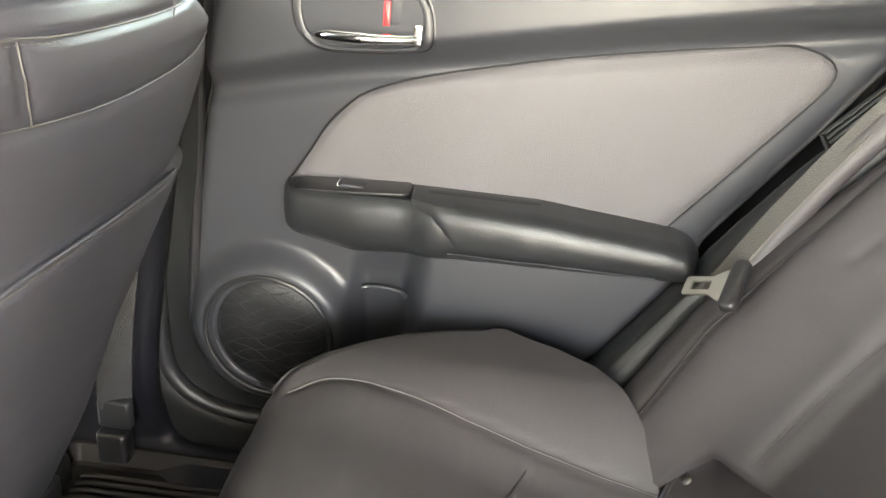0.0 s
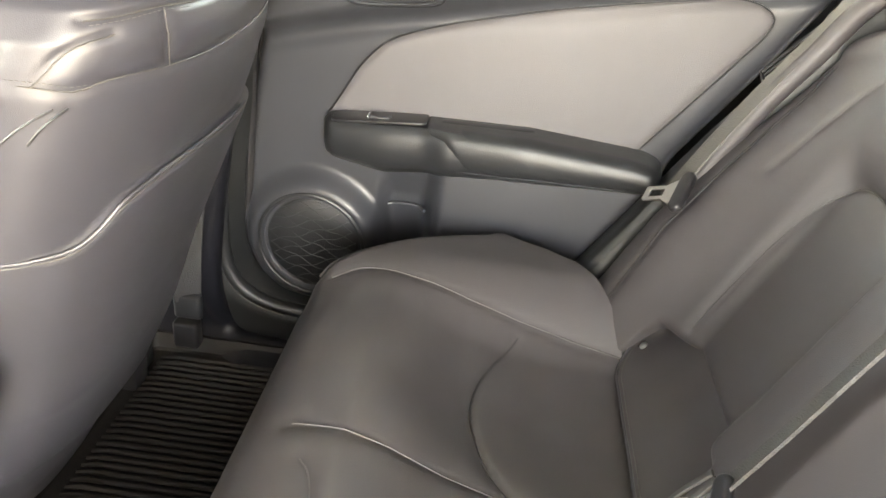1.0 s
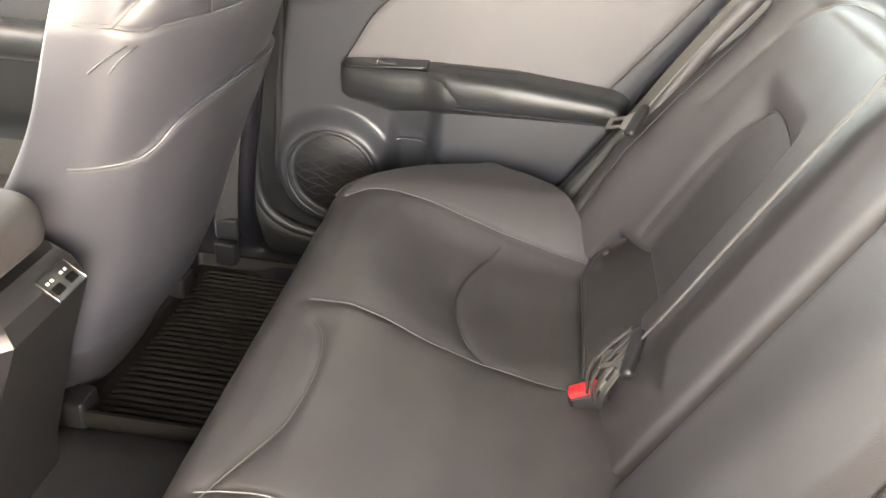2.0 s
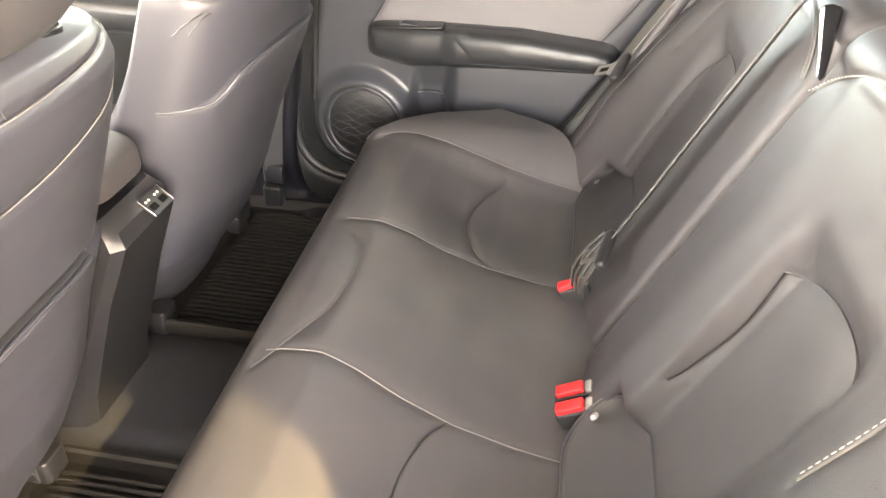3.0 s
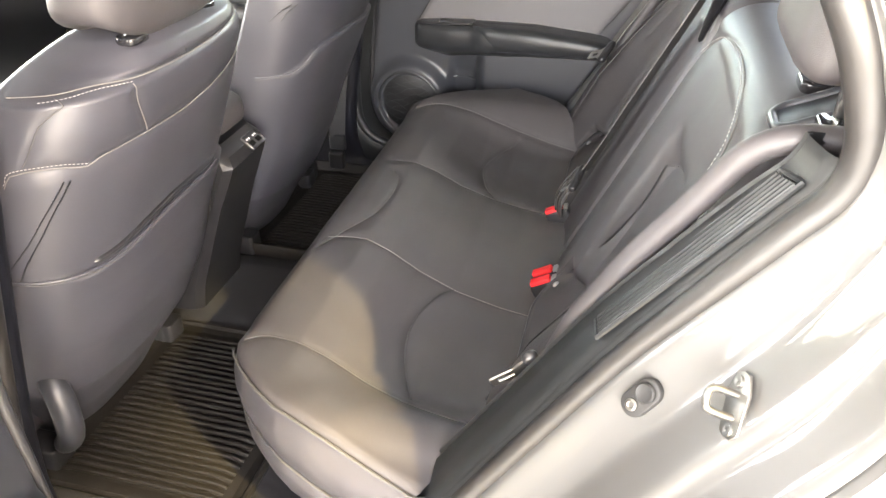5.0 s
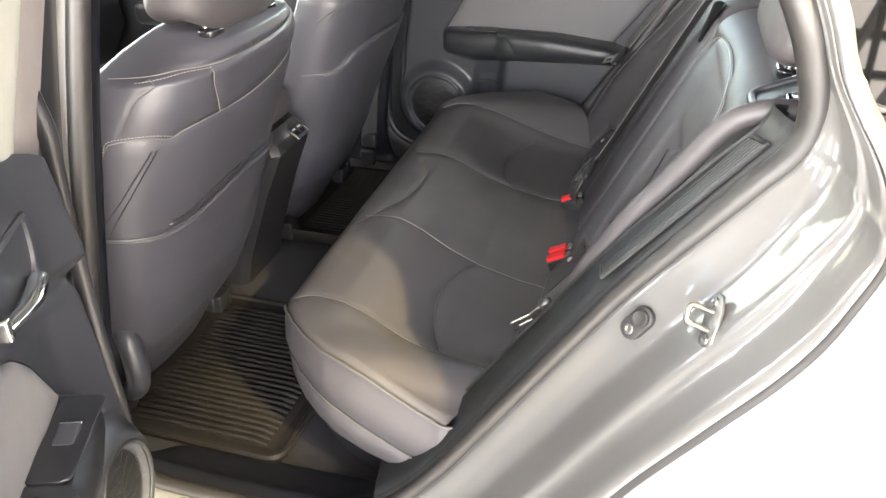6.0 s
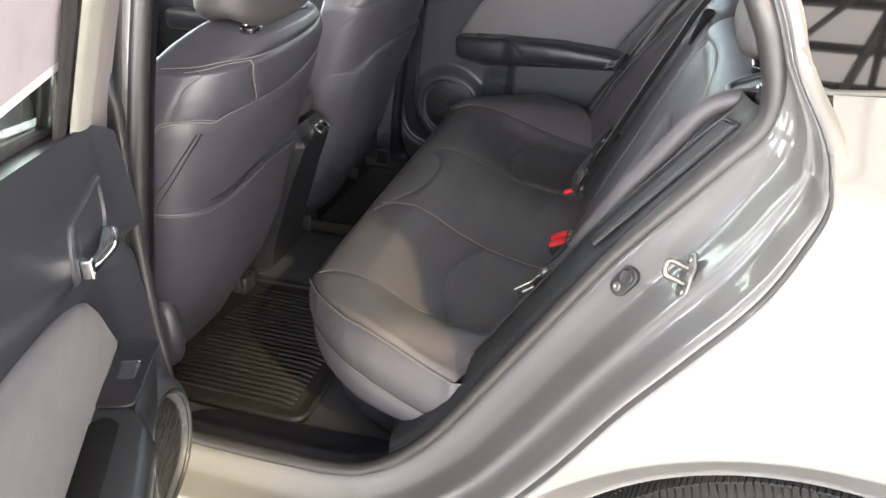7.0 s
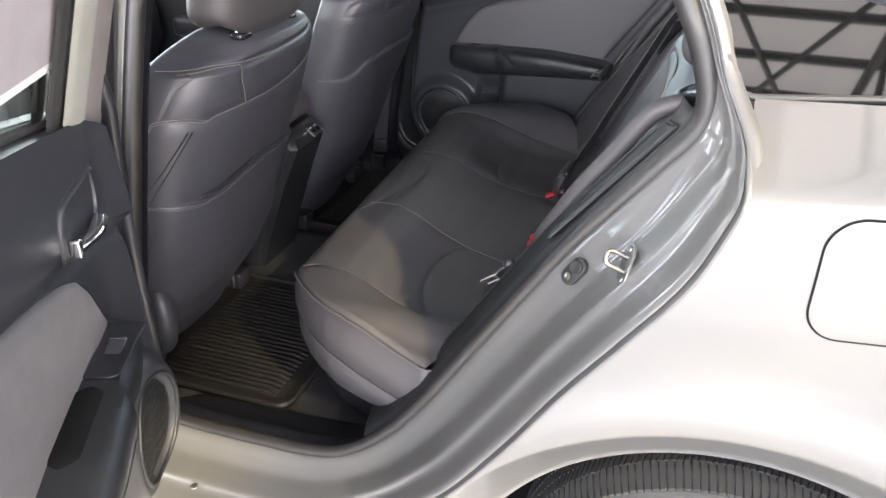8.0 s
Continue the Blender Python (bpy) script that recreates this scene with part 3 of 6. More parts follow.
def front_seat(yc, side):
    """side: 1 where the outer flank lies towards -y."""
    top = thing("car_seat", "charcoal leatherette front seat with a rear pocket", "car seat", "front seats", at=(0, yc, 0))
    seat_side[0] = side
    nz, na = 150, 200
    zs = np.r_[np.linspace(0.30, 0.95, 116), np.linspace(0.955, 1.03, 34)]
    verts = []
    for z in zs:
        xr, dp = np.interp(z, SEAT_Z, SEAT_X), np.interp(z, SEAT_Z, SEAT_D)
        mid = xr - dp
        xf = mid - dp * (0.6 - 0.42 * float(step(z, 0.62, 0.85)))
        for a in np.arange(na) * 2 * np.pi / na:
            c, s = math.cos(a), math.sin(a)
            e = 2 / SEAT_P
            y = float(seat_wide(c, z)) * math.copysign(abs(c) ** e, c)
            x = mid + ((xr - mid) if s > 0 else (mid - xf)) * math.copysign(abs(s) ** e, s)
            verts.append((x, y, z))
    verts = np.array(verts)
    f = side
    up = 0.0 if f > 0 else 0.036
    pocket = [(-0.247, 0.722), (-0.219, 0.716), (-0.17, 0.713), (-0.129, 0.718), (-0.05, 0.737), (0.038, 0.745), (0.14, 0.742)]
    upper = [(a, b + up) for a, b in ((-0.250, 0.872), (-0.243, 0.891), (-0.22, 0.894), (-0.191, 0.886), (-0.168, 0.894), (-0.102, 0.899), (-0.012, 0.900), (0.06, 0.909), (0.14, 0.925), (0.22, 0.945))]
    crown = [(a, b + 0.3 * up) for a, b in ((-0.212, 0.976), (-0.192, 0.979), (-0.162, 0.983), (-0.125, 0.982), (-0.087, 0.982), (0.0, 0.983), (0.07, 0.987), (0.13, 0.991), (0.19, 1.0))]
    short = [(-0.127, 0.976), (-0.121, 0.947 + 0.5 * up), (-0.098, 0.899 + up)]
    flank = [(-0.199, 0.976), (-0.223, 0.948 + 0.5 * up), (-0.239, 0.900 + up)]
    if f < 0:
        upper = [(-0.246, 0.938), (-0.238, 0.936), (-0.227, 0.932), (-0.218, 0.933), (-0.206, 0.938), (-0.179, 0.940), (-0.127, 0.939), (-0.04, 0.938), (0.06, 0.944), (0.14, 0.957), (0.20, 0.970)]
        short = [(-0.155, 0.992), (-0.153, 0.970), (-0.144, 0.940)]
        pocket = [(-0.247, 0.764), (-0.227, 0.768), (-0.208, 0.773), (-0.191, 0.787), (-0.168, 0.812), (-0.118, 0.827), (-0.033, 0.829), (0.12, 0.824)]
    zip_ = [(-0.214, 0.873 + up), (-0.230, 0.818 + up), (-0.241, 0.76 + up), (-0.244, 0.724 + up)]
    if f < 0:
        zip_ = [(-0.230, 0.918), (-0.236, 0.909), (-0.240, 0.899), (-0.243, 0.886)]
    collar = [(-0.06 * f, 1.016), (-0.03 * f, 1.003), (-0.02 * f, 0.986)]
    rear = verts[:, 0] > np.interp(verts[:, 2], SEAT_Z, SEAT_X) - np.interp(verts[:, 2], SEAT_Z, SEAT_D) - 0.005
    lines = [on_seat(q, 40, 0) for q in (upper, crown, short, flank)]
    d = near_lines(verts, lines)
    push = seam_depth(d) * rear
    # the pocket panel stands proud below its mouth
    yy = verts[:, 1]
    order = np.argsort([q[0] for q in pocket])
    mouth = np.interp(yy, np.array([q[0] for q in pocket])[order], np.array([q[1] for q in pocket])[order])
    proud = 0.010 * step(verts[:, 2], mouth + 0.0, mouth - 0.004) * (1 - 0.5 * step(verts[:, 2], 0.6, 0.35)) * rear * (1 - step(np.abs(yy), 0.20, 0.25))
    verts[:, 0] += proud - push + waves(yy, verts[:, 2], 0.0012, 24, 11) * rear
    faces = grid_faces(nz, na, False, True) + [tuple(range(na))[::-1], tuple((nz - 1) * na + k for k in range(na))]
    part("backrest", (verts, faces), LEATHER_SMOOTH, top, angle=80)
    # seam tone follows the light: paler on the near seat, darker beyond
    pale = THREAD if f > 0 else THREAD_DARK
    for q, mat in ((upper, pale), (crown, pale), (short, pale), (flank, THREAD_DARK), (collar, THREAD_MID)):
        part("seam", tube(on_seat(q, 60, -0.0026), 0.0008, 5), mat, top)
    hem = on_seat(pocket, 60, 0.0)
    hem[:, 0] += 0.0085 * (1 - step(np.abs(hem[:, 1]), 0.20, 0.25))
    part("pocket_edge", tube(hem, 0.0022, 8), LEATHER_SMOOTH, top, "piped pocket edge")
    part("seam", tube(hem + np.array([0, 0, -0.0042]), 0.0007, 5), THREAD_DARK, top)
    # black strip painted in as shade inside the near seat's pocket
    if f > 0:
        part("pocket_mouth_shade", tube(on_seat(pocket[2:], 50, 0.005) + np.array([0, 0, 0.009]), [0.001] + [0.0045] * 48 + [0.001], 8), PLASTIC_DARK, top, "black strip drawn for the shade in the pocket mouth")
    for k in (-1, 1):
        part("side_tape", tube(on_seat([(a + 0.0032 * k, b) for a, b in zip_], 30, 0.0004), 0.0012, 6), PLASTIC_DARK, top)
    # likewise one thread in two tones, the near seat's brightened as lit
    thread = THREAD_WHITE if f > 0 else THREAD_MID
    stitches(on_seat([(a, b + 0.0045) for a, b in upper[:4]], 60, 0.0012), (0, 0, 0), thread, top, 0.0005, 0.0034, 0.0016)
    stitches(on_seat([(a, b - 0.0025) for a, b in crown[:4]], 60, 0.0012), (0, 0, 0), thread, top, 0.0005, 0.0034, 0.0016)
    # headrest
    pad = []
    n1 = 30
    for k in range(n1):
        t = k / (n1 - 1)
        z = 1.004 + 0.224 * t
        e = abs(2 * t - 1)
        w = 0.164 * (1 - 0.10 * t) * (1 - 0.70 * e ** 8)
        dd = 0.062 * (1 - 0.75 * e ** 6)
        for a in np.arange(56) * 2 * np.pi / 56:
            c, s = math.cos(a), math.sin(a)
            pad.append((0.050 + dd * math.copysign(abs(s) ** 0.75, s) + 0.10 * (z - 1.1), w * math.copysign(abs(c) ** 0.5, c), z + 0.028 * (c * c) * (1 - t) ** 2))
    part("headrest", (pad, grid_faces(n1, 56, False, True) + [tuple(range(56))[::-1], tuple((n1 - 1) * 56 + k for k in range(56))]), LEATHER, top, "padded leatherette headrest", angle=60)
    for s in (-1, 1):
        part("post", tube([(0.06, s * 0.085, 1.0), (0.065, s * 0.085, 1.08)], 0.0065, 12), CHROME, top, "chrome post")
        part("guide", moved(rbox(0.030, 0.042, 0.012, 0.010, 0.004), Matrix.Translation((0.070, s * 0.085, 1.014))), GLOSS_BLACK, top, "glossy guide collar")
    # seat base behind the knees, with the outer hinge cover
    part("seat_base", moved(rbox(0.46, 0.47, 0.16, 0.05, 0.03), Matrix.Translation((-0.44, 0, 0.33))), LEATHER, top)
    cover = tube(spline([(-0.165, -0.175 * f, 0.33), (-0.125, -0.190 * f, 0.37), (-0.112, -0.196 * f, 0.42), (-0.122, -0.190 * f, 0.47), (-0.155, -0.175 * f, 0.50)], 24), [0.008] + [0.014, 0.018, 0.021, 0.022, 0.022] + [0.022] * 13 + [0.021, 0.020, 0.017, 0.012, 0.006], 16, flat=0.9)
    if f < 0:
        cover = moved(cover, Matrix.Translation((-0.07, -0.02, 0)))
    part("hinge_cover", cover, PLASTIC_GREY, top, "rounded plastic hinge cover")
    part("rail", moved(rbox(0.60, 0.05, 0.05, 0.008, 0.004), Matrix.Translation((-0.46, -0.18, 0.285))), PLASTIC_DARK, top)
    part("rail", moved(rbox(0.60, 0.05, 0.05, 0.008, 0.004), Matrix.Translation((-0.46, 0.18, 0.285))), PLASTIC_DARK, top)
    return top


front_seat(-0.365, 1)
front_seat(0.365, -1)

# ---- floor, mats, console ----
nyc = 41
yc_ = np.linspace(-0.66, 0.66, nyc)
zc_ = 0.278 + 0.022 * (1 - step(np.abs(yc_), 0.10, 0.18))
tagged(part("cabin_floor", ([(x, y, z) for y, z in zip(yc_, zc_) for x in (-1.7, -0.25, 0.2, 1.6)] + [(x, y, 0.22) for y in yc_ for x in (-1.7, -0.25, 0.2, 1.6)], grid_faces(nyc, 4) + [tuple(i + nyc * 4 for i in q)[::-1] for q in grid_faces(nyc, 4)]), CARPET), "black carpeted car floor with a low tunnel", "floor", kind="structure")


def rib_mat(yc, label, wide=0.45, lip=0.0):
    """A deep-rimmed rubber mat with ribs running along the car."""
    top = thing("floor_mat", label, "floor mat", "rear floor mats")
    x0, x1, y0, y1 = -0.205, 0.205 - 2.0 * lip, yc - wide / 2, yc + wide / 2
    base = slab([(x, y) for x, y in rounded(x1 - x0, y1 - y0, 0.03, 6)], 0.010, 0.003)
    part("base", moved(base, Matrix.Translation(((x0 + x1) / 2, yc, 0.284))), MAT_RUBBER, top)
    # the rim wall
    o = np.array(rounded(x1 - x0, y1 - y0, 0.03, 6)) + np.array([(x0 + x1) / 2, yc])
    o = ccw(o)
    prof = [(d, z - lip * (z > 0.30)) for d, z in ((0.030, 0.292), (0.016, 0.296), (0.007, 0.312), (0.003, 0.318), (-0.003, 0.318), (-0.006, 0.311), (-0.002, 0.284))]
    verts = [(x, y, z) for d, z in prof for x, y in inset(o, d)]
    part("rim", (verts, grid_faces(len(prof), len(o), False, True)), MAT_RUBBER, top)
    n = int(wide * 60)
    for k in range(n):
        y = y0 + 0.030 + (y1 - y0 - 0.075) * k / (n - 1)
        rib = tube(spline([(x0 + 0.045, y, 0.293), (x0 + 0.06, y, 0.2985), (0, y, 0.299), (x1 - 0.06, y, 0.2985), (x1 - 0.04, y, 0.293)], 14), 0.0042, 8)
        part("rib", rib, MAT_RUBBER, top)
    return top


rib_mat(-0.364, "black ribbed rubber mat with low rim on the floor", 0.448, 0.016)
rib_mat(0.415, "black ribbed rubber mat with raised rim on the floor", 0.49)


def rail_cover(x, y):
    top = thing("seat_rail_cover", "small black plastic cover over a seat rail end", "rail cover", "seat rail covers", at=(x, y, 0.29))
    part("body", moved(rbox(0.07, 0.055, 0.045, 0.014, 0.008), Matrix.Translation((0, 0, 0))), PLASTIC, top)
    part("cap", moved(rbox(0.045, 0.042, 0.022, 0.010, 0.006), Matrix.Translation((-0.01, 0.0, 0.043))), PLASTIC_DARK, top)
    part("tab", moved(rbox(0.025, 0.018, 0.030, 0.006, 0.004), Matrix.Translation((-0.03, 0.018, 0.045))), PLASTIC_DARK, top)


rail_cover(-0.205, 0.590)
rail_cover(-0.205, -0.185)


def console():
    top = thing("centre_console", "black centre console with padded armrest and rear charging ports", "console")
    rings = []
    prof = [(-0.155, 0.30, 0.105), (-0.145, 0.36, 0.105), (-0.115, 0.45, 0.104), (-0.085, 0.54, 0.100), (-0.060, 0.60, 0.095), (-0.042, 0.645, 0.092), (-0.050, 0.668, 0.088), (-0.075, 0.685, 0.085)]
    for x, z, w in prof:
        sect = [(-0.75, -w), (x - 0.06, -w), (x - 0.015, -w * 0.94), (x, -w * 0.78), (x, w * 0.78), (x - 0.015, w * 0.94), (x - 0.06, w), (-0.75, w)]
        rings += [(a, b, z) for a, b in sect]
    k = 8
    part("body", (rings, grid_faces(len(prof), k, False, True) + [tuple(range(k))[::-1], tuple((len(prof) - 1) * k + j for j in range(k))]), PLASTIC_DARK, top, angle=30)
    lid = []
    n = 26
    for i in range(n):
        t = i / (n - 1)
        z = 0.690 + 0.070 * t
        s = 1 - 0.9 * (abs(2 * t - 1)) ** 5 * 0.35
        for x, y in rounded(0.36, 0.165, 0.05, 8):
            lid.append((-0.245 + x * s - 0.10 * (z - 0.69), y * s, z))
    m = len(rounded(0.36, 0.165, 0.05, 8))
    part("armrest_lid", (lid, grid_faces(n, m, False, True) + [tuple(range(m))[::-1], tuple((n - 1) * m + j for j in range(m))]), LEATHER, top, "padded leatherette armrest lid", angle=60)
    face = Matrix.Translation((-0.048, 0.028, 0.664)) @ pose(0, 0, 0, 0, 38, 0)
    panel = part("port_panel", moved(rbox(0.036, 0.052, 0.005, 0.006, 0.0015), face), PLASTIC_DARK, top, "black panel with two charging ports")
    for j in (-1, 1):
        part("port", moved(rbox(0.011, 0.016, 0.002, 0.002, 0.0008), face @ Matrix.Translation((0.005, j * 0.013, 0.005))), GAP, panel)
        for b in (-1, 1):
            part("print_bar", moved(rbox(0.0035, 0.0045, 0.0005, 0.0005, 0.0002), face @ Matrix.Translation((-0.007, j * 0.013 + b * 0.004, 0.0051))), PRINT, panel)
        part("chrome_edge", moved(rbox(0.032, 0.0012, 0.002, 0.0005, 0.0005), face @ Matrix.Translation((0, j * 0.027, 0.0045))), CHROME, panel)
    return top


console()

# ---- car body ----
OPENING = [  # seal line (x, y, z) and body edge (x, y, z), round the rear door opening of the near side
    ((-0.062, -0.702, 0.372), (-0.12, -0.862, 0.245)),
    ((-0.035, -0.703, 0.335), (-0.06, -0.862, 0.243)),
    ((0.020, -0.704, 0.318), (0.04, -0.862, 0.242)),
    ((0.230, -0.704, 0.320), (0.28, -0.862, 0.248)),
    ((0.300, -0.703, 0.325), (0.40, -0.864, 0.285)),
    ((0.350, -0.703, 0.339), (0.45, -0.866, 0.32)),
    ((0.405, -0.701, 0.374), (0.51, -0.868, 0.375)),
    ((0.460, -0.698, 0.428), (0.555, -0.87, 0.424)),
    ((0.510, -0.695, 0.495), (0.62, -0.87, 0.50)),
    ((0.550, -0.692, 0.558), (0.675, -0.87, 0.582)),
    ((0.640, -0.685, 0.700), (0.755, -0.87, 0.708)),
    ((0.719, -0.678, 0.821), (0.824, -0.87, 0.806)),
    ((0.788, -0.674, 0.912), (0.884, -0.863, 0.895)),
    ((0.838, -0.671, 0.976), (0.914, -0.864, 0.966)),
    ((0.870, -0.669, 1.018), (0.925, -0.852, 1.008)),
    ((0.877, -0.667, 1.057), (0.921, -0.792, 1.048)),
    ((0.865, -0.664, 1.106), (0.888, -0.708, 1.100)),
    ((0.838, -0.661, 1.164), (0.858, -0.684, 1.170)),
    ((0.770, -0.635, 1.270), (0.788, -0.650, 1.290)),
    ((0.660, -0.605, 1.355), (0.670, -0.62, 1.40)),
    ((0.450, -0.585, 1.395), (0.450, -0.60, 1.445)),
    ((0.200, -0.58, 1.395), (0.180, -0.595, 1.445)),
    ((0.075, -0.60, 1.365), (0.000, -0.61, 1.39)),
    ((0.040, -0.64, 1.20), (-0.03, -0.66, 1.20)),
    ((0.000, -0.675, 0.95), (-0.075, -0.76, 0.95)),
    ((-0.050, -0.695, 0.62), (-0.12, -0.84, 0.62)),
    ((-0.070, -0.70, 0.45), (-0.14, -0.862, 0.40)),
]
# pair each seal point with its body edge point through the shared row number


def paired(n):
    """n seal points and n edge points that belong together."""
    def eased(p):
        m = len(p)
        out = []
        for i in range(m):
            a, b, c, d = p[(i - 1) % m], p[i], p[(i + 1) % m], p[(i + 2) % m]
            for t in np.linspace(0, 1, n // m, endpoint=False):
                out.append(0.5 * (2 * b + (c - a) * t + (2 * a - 5 * b + 4 * c - d) * t * t + (3 * b - a - 3 * c + d) * t ** 3))
        return np.array(out)
    return eased(np.array([a for a, b in OPENING])), eased(np.array([b for a, b in OPENING]))


body = thing("hatchback_car", "silver pearl hatchback body with an open rear doorway", "car")


WHEEL = (1.010, 0.305)
ARCH_AT, ARCH_R = (1.010, 0.262), 0.372


def side_y(x, z):
    """The outer skin of the near side."""
    z = np.asarray(z, float)
    crest = 1.013 + 0.115 * (x - 0.92)
    h = z - crest
    y = np.interp(h, [-0.80, -0.62, -0.50, -0.36, -0.24, -0.15, -0.08, -0.03, -0.006, 0.004, 0.012, 0.03, 0.05, 0.07, 0.10], [-0.80, -0.850, -0.868, -0.876, -0.877, -0.874, -0.868, -0.862, -0.858, -0.851, -0.838, -0.802, -0.764, -0.728, -0.700])
    r = np.hypot(x - ARCH_AT[0], z - ARCH_AT[1])
    return y - 0.013 * np.exp(-((r - 0.462) / 0.045) ** 2) * (z < 0.80)


def jamb():
    a, b = paired(len(OPENING) * 12)
    on_skin = step(b[:, 0], 0.36, 0.46) * (b[:, 2] < 1.02)
    b[:, 1] += on_skin * (side_y(b[:, 0], b[:, 2]) + 0.001 - b[:, 1])
    prof = [(0, 0), (0.03, 0.03), (0.06, 0.10), (0.12, 0.14), (0.30, 0.21), (0.44, 0.28), (0.50, 0.34), (0.55, 0.46), (0.60, 0.58), (0.64, 0.625), (0.72, 0.66), (0.77, 0.71), (0.82, 0.81), (0.86, 0.895), (0.90, 0.935), (0.952, 0.955), (0.966, 0.950), (0.975, 0.926), (0.984, 0.957), (1.0, 1.0)]
    p = spline(prof, 96)
    verts = []
    for i in range(len(a)):
        for t, h in p:
            verts.append((a[i][0] + (b[i][0] - a[i][0]) * t, a[i][1] + (b[i][1] - a[i][1]) * h, a[i][2] + (b[i][2] - a[i][2]) * t))
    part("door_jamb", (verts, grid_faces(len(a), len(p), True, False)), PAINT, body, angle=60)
    seal = a + np.array([0, -0.004, 0])
    wide = 0.0125 + 0.0040 * step(a[:, 2], 0.80, 1.02) * step(a[:, 0], 0.3, 0.6)
    front = step(-a[:, 0], -0.10, 0.02) * step(a[:, 2], 0.38, 0.50)
    wide = wide + 0.003 * front
    part("door_seal", tube(seal, wide, 14, True), DOOR_SEAL, body, "thick grey rubber door seal")
    return a, b


JA, JB = jamb()

def quarter_panel():
    zs = np.r_[np.linspace(0.22, 0.95, 96), np.linspace(0.957, 1.085, 30)]
    edge_z = np.array([q[1][2] for q in OPENING[1:16]])
    edge_x = np.array([q[1][0] for q in OPENING[1:16]])
    order = np.argsort(edge_z)
    nx = 170
    verts = []
    for z in zs:
        x0 = np.interp(z, edge_z[order], edge_x[order]) + 0.004
        if z < 0.43:
            x0 = max(x0, 0.50)
        for t in np.linspace(0, 1, nx):
            x = x0 + (2.35 - x0) * t ** 1.6
            verts.append([x, 0, z])
    verts = np.array(verts)
    r = np.hypot(verts[:, 0] - ARCH_AT[0], verts[:, 2] - ARCH_AT[1])
    hole = ARCH_R
    faces = [f for f in grid_faces(len(zs), nx) if max(r[list(f)]) > hole]
    # draw the free edge onto the arch
    pull = (r < hole)
    s = hole / np.maximum(r, 1e-6)
    verts[pull, 0] = ARCH_AT[0] + (verts[pull, 0] - ARCH_AT[0]) * s[pull]
    verts[pull, 2] = ARCH_AT[1] + (verts[pull, 2] - ARCH_AT[1]) * s[pull]
    high = verts[:, 2] > 0.95
    verts[high, 2] = 0.95 + (verts[high, 2] - 0.95) * (1 + 0.075 * np.clip(verts[high, 0] - 0.93, 0, 0.8) / 0.135)
    verts[:, 1] = side_y(verts[:, 0], verts[:, 2])
    r = np.hypot(verts[:, 0] - ARCH_AT[0], verts[:, 2] - ARCH_AT[1])
    lip = np.clip((0.450 - r) / 0.072, 0, 1) * (verts[:, 2] < 0.8)
    verts[:, 1] += 0.046 * lip
    used = sorted({i for f in faces for i in f})
    at = {i: k for k, i in enumerate(used)}
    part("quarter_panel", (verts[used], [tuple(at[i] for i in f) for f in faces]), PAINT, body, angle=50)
    ang = np.linspace(-0.25, np.pi + 0.25, 80)
    ring = []
    for a in ang:
        for rr, dy in ((ARCH_R, 0.0), (0.376, 0.012), (0.384, 0.05), (0.41, 0.12), (0.41, 0.30)):
            x, z = ARCH_AT[0] + rr * np.cos(a), ARCH_AT[1] + rr * np.sin(a)
            y = side_y(ARCH_AT[0] + ARCH_R * np.cos(a), ARCH_AT[1] + ARCH_R * np.sin(a)) + 0.046 + dy
            ring.append((x, y, z))
    part("wheel_arch_liner", (ring, grid_faces(len(ang), 5)), PLASTIC_DARK, body, "black wheel arch liner")
    # rolled edge beside the door gap
    pts = np.array([(x, side_y(x, z), z) for x, z in spline([(q[1][0] + 0.004, q[1][2]) for q in OPENING[5:16]], 90)])
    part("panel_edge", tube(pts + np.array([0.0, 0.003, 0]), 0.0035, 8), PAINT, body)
    # sill below the doorway
    xs = np.linspace(-1.2, 0.52, 30)
    sect = [(-0.79, 0.255), (-0.82, 0.255), (-0.845, 0.250), (-0.858, 0.240), (-0.866, 0.22), (-0.845, 0.185), (-0.78, 0.17)]
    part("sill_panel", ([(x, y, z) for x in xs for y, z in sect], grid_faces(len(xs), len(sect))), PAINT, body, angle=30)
    plug = lathe([(0, 0), (0.007, 0), (0.006, 0.002), (0, 0.003)], 16)
    part("sill_plug", moved(plug, Matrix.Translation((0.10, -0.812, 0.267)) @ pose(0, 0, 0, 12, 0, 0)), ZINC, body)
    # fuel door: a proud plate inside a dark gap
    o = np.array([(1.109 + x, 0.9455 + z + 0.09 * x) for x, z in rounded(0.192, 0.139, 0.036, 10)])
    s_ = np.r_[0, np.cumsum(np.linalg.norm(np.diff(np.vstack([o, o[:1]]), axis=0), axis=1))]
    o = np.stack([np.interp(np.linspace(0, s_[-1], 140, endpoint=False), s_, np.r_[o[:, k], o[0, k]]) for k in (0, 1)], 1)
    for name, d, lift, mat, lab in (("fuel_gap", -0.0019, 0.0016, GAP, "thin dark gap round the fuel door"), ("fuel_door", 0.0008, 0.0030, PAINT, "white fuel filler door")):
        q = inset(ccw(o), d)
        c = q.mean(0)
        verts = []
        for k in np.linspace(1, 0.02, 12):
            w = c + (q - c) * k
            verts += [(x, side_y(x, z) - lift * (1 if k < 1 else 0.7), z) for x, z in w]
        part(name, (verts, grid_faces(12, len(q), False, True)), mat, body, lab, angle=60)
    # side window above the quarter panel with its black trim
    def glass_y(x, z):
        return -0.712 + (z - 1.08) * 0.42
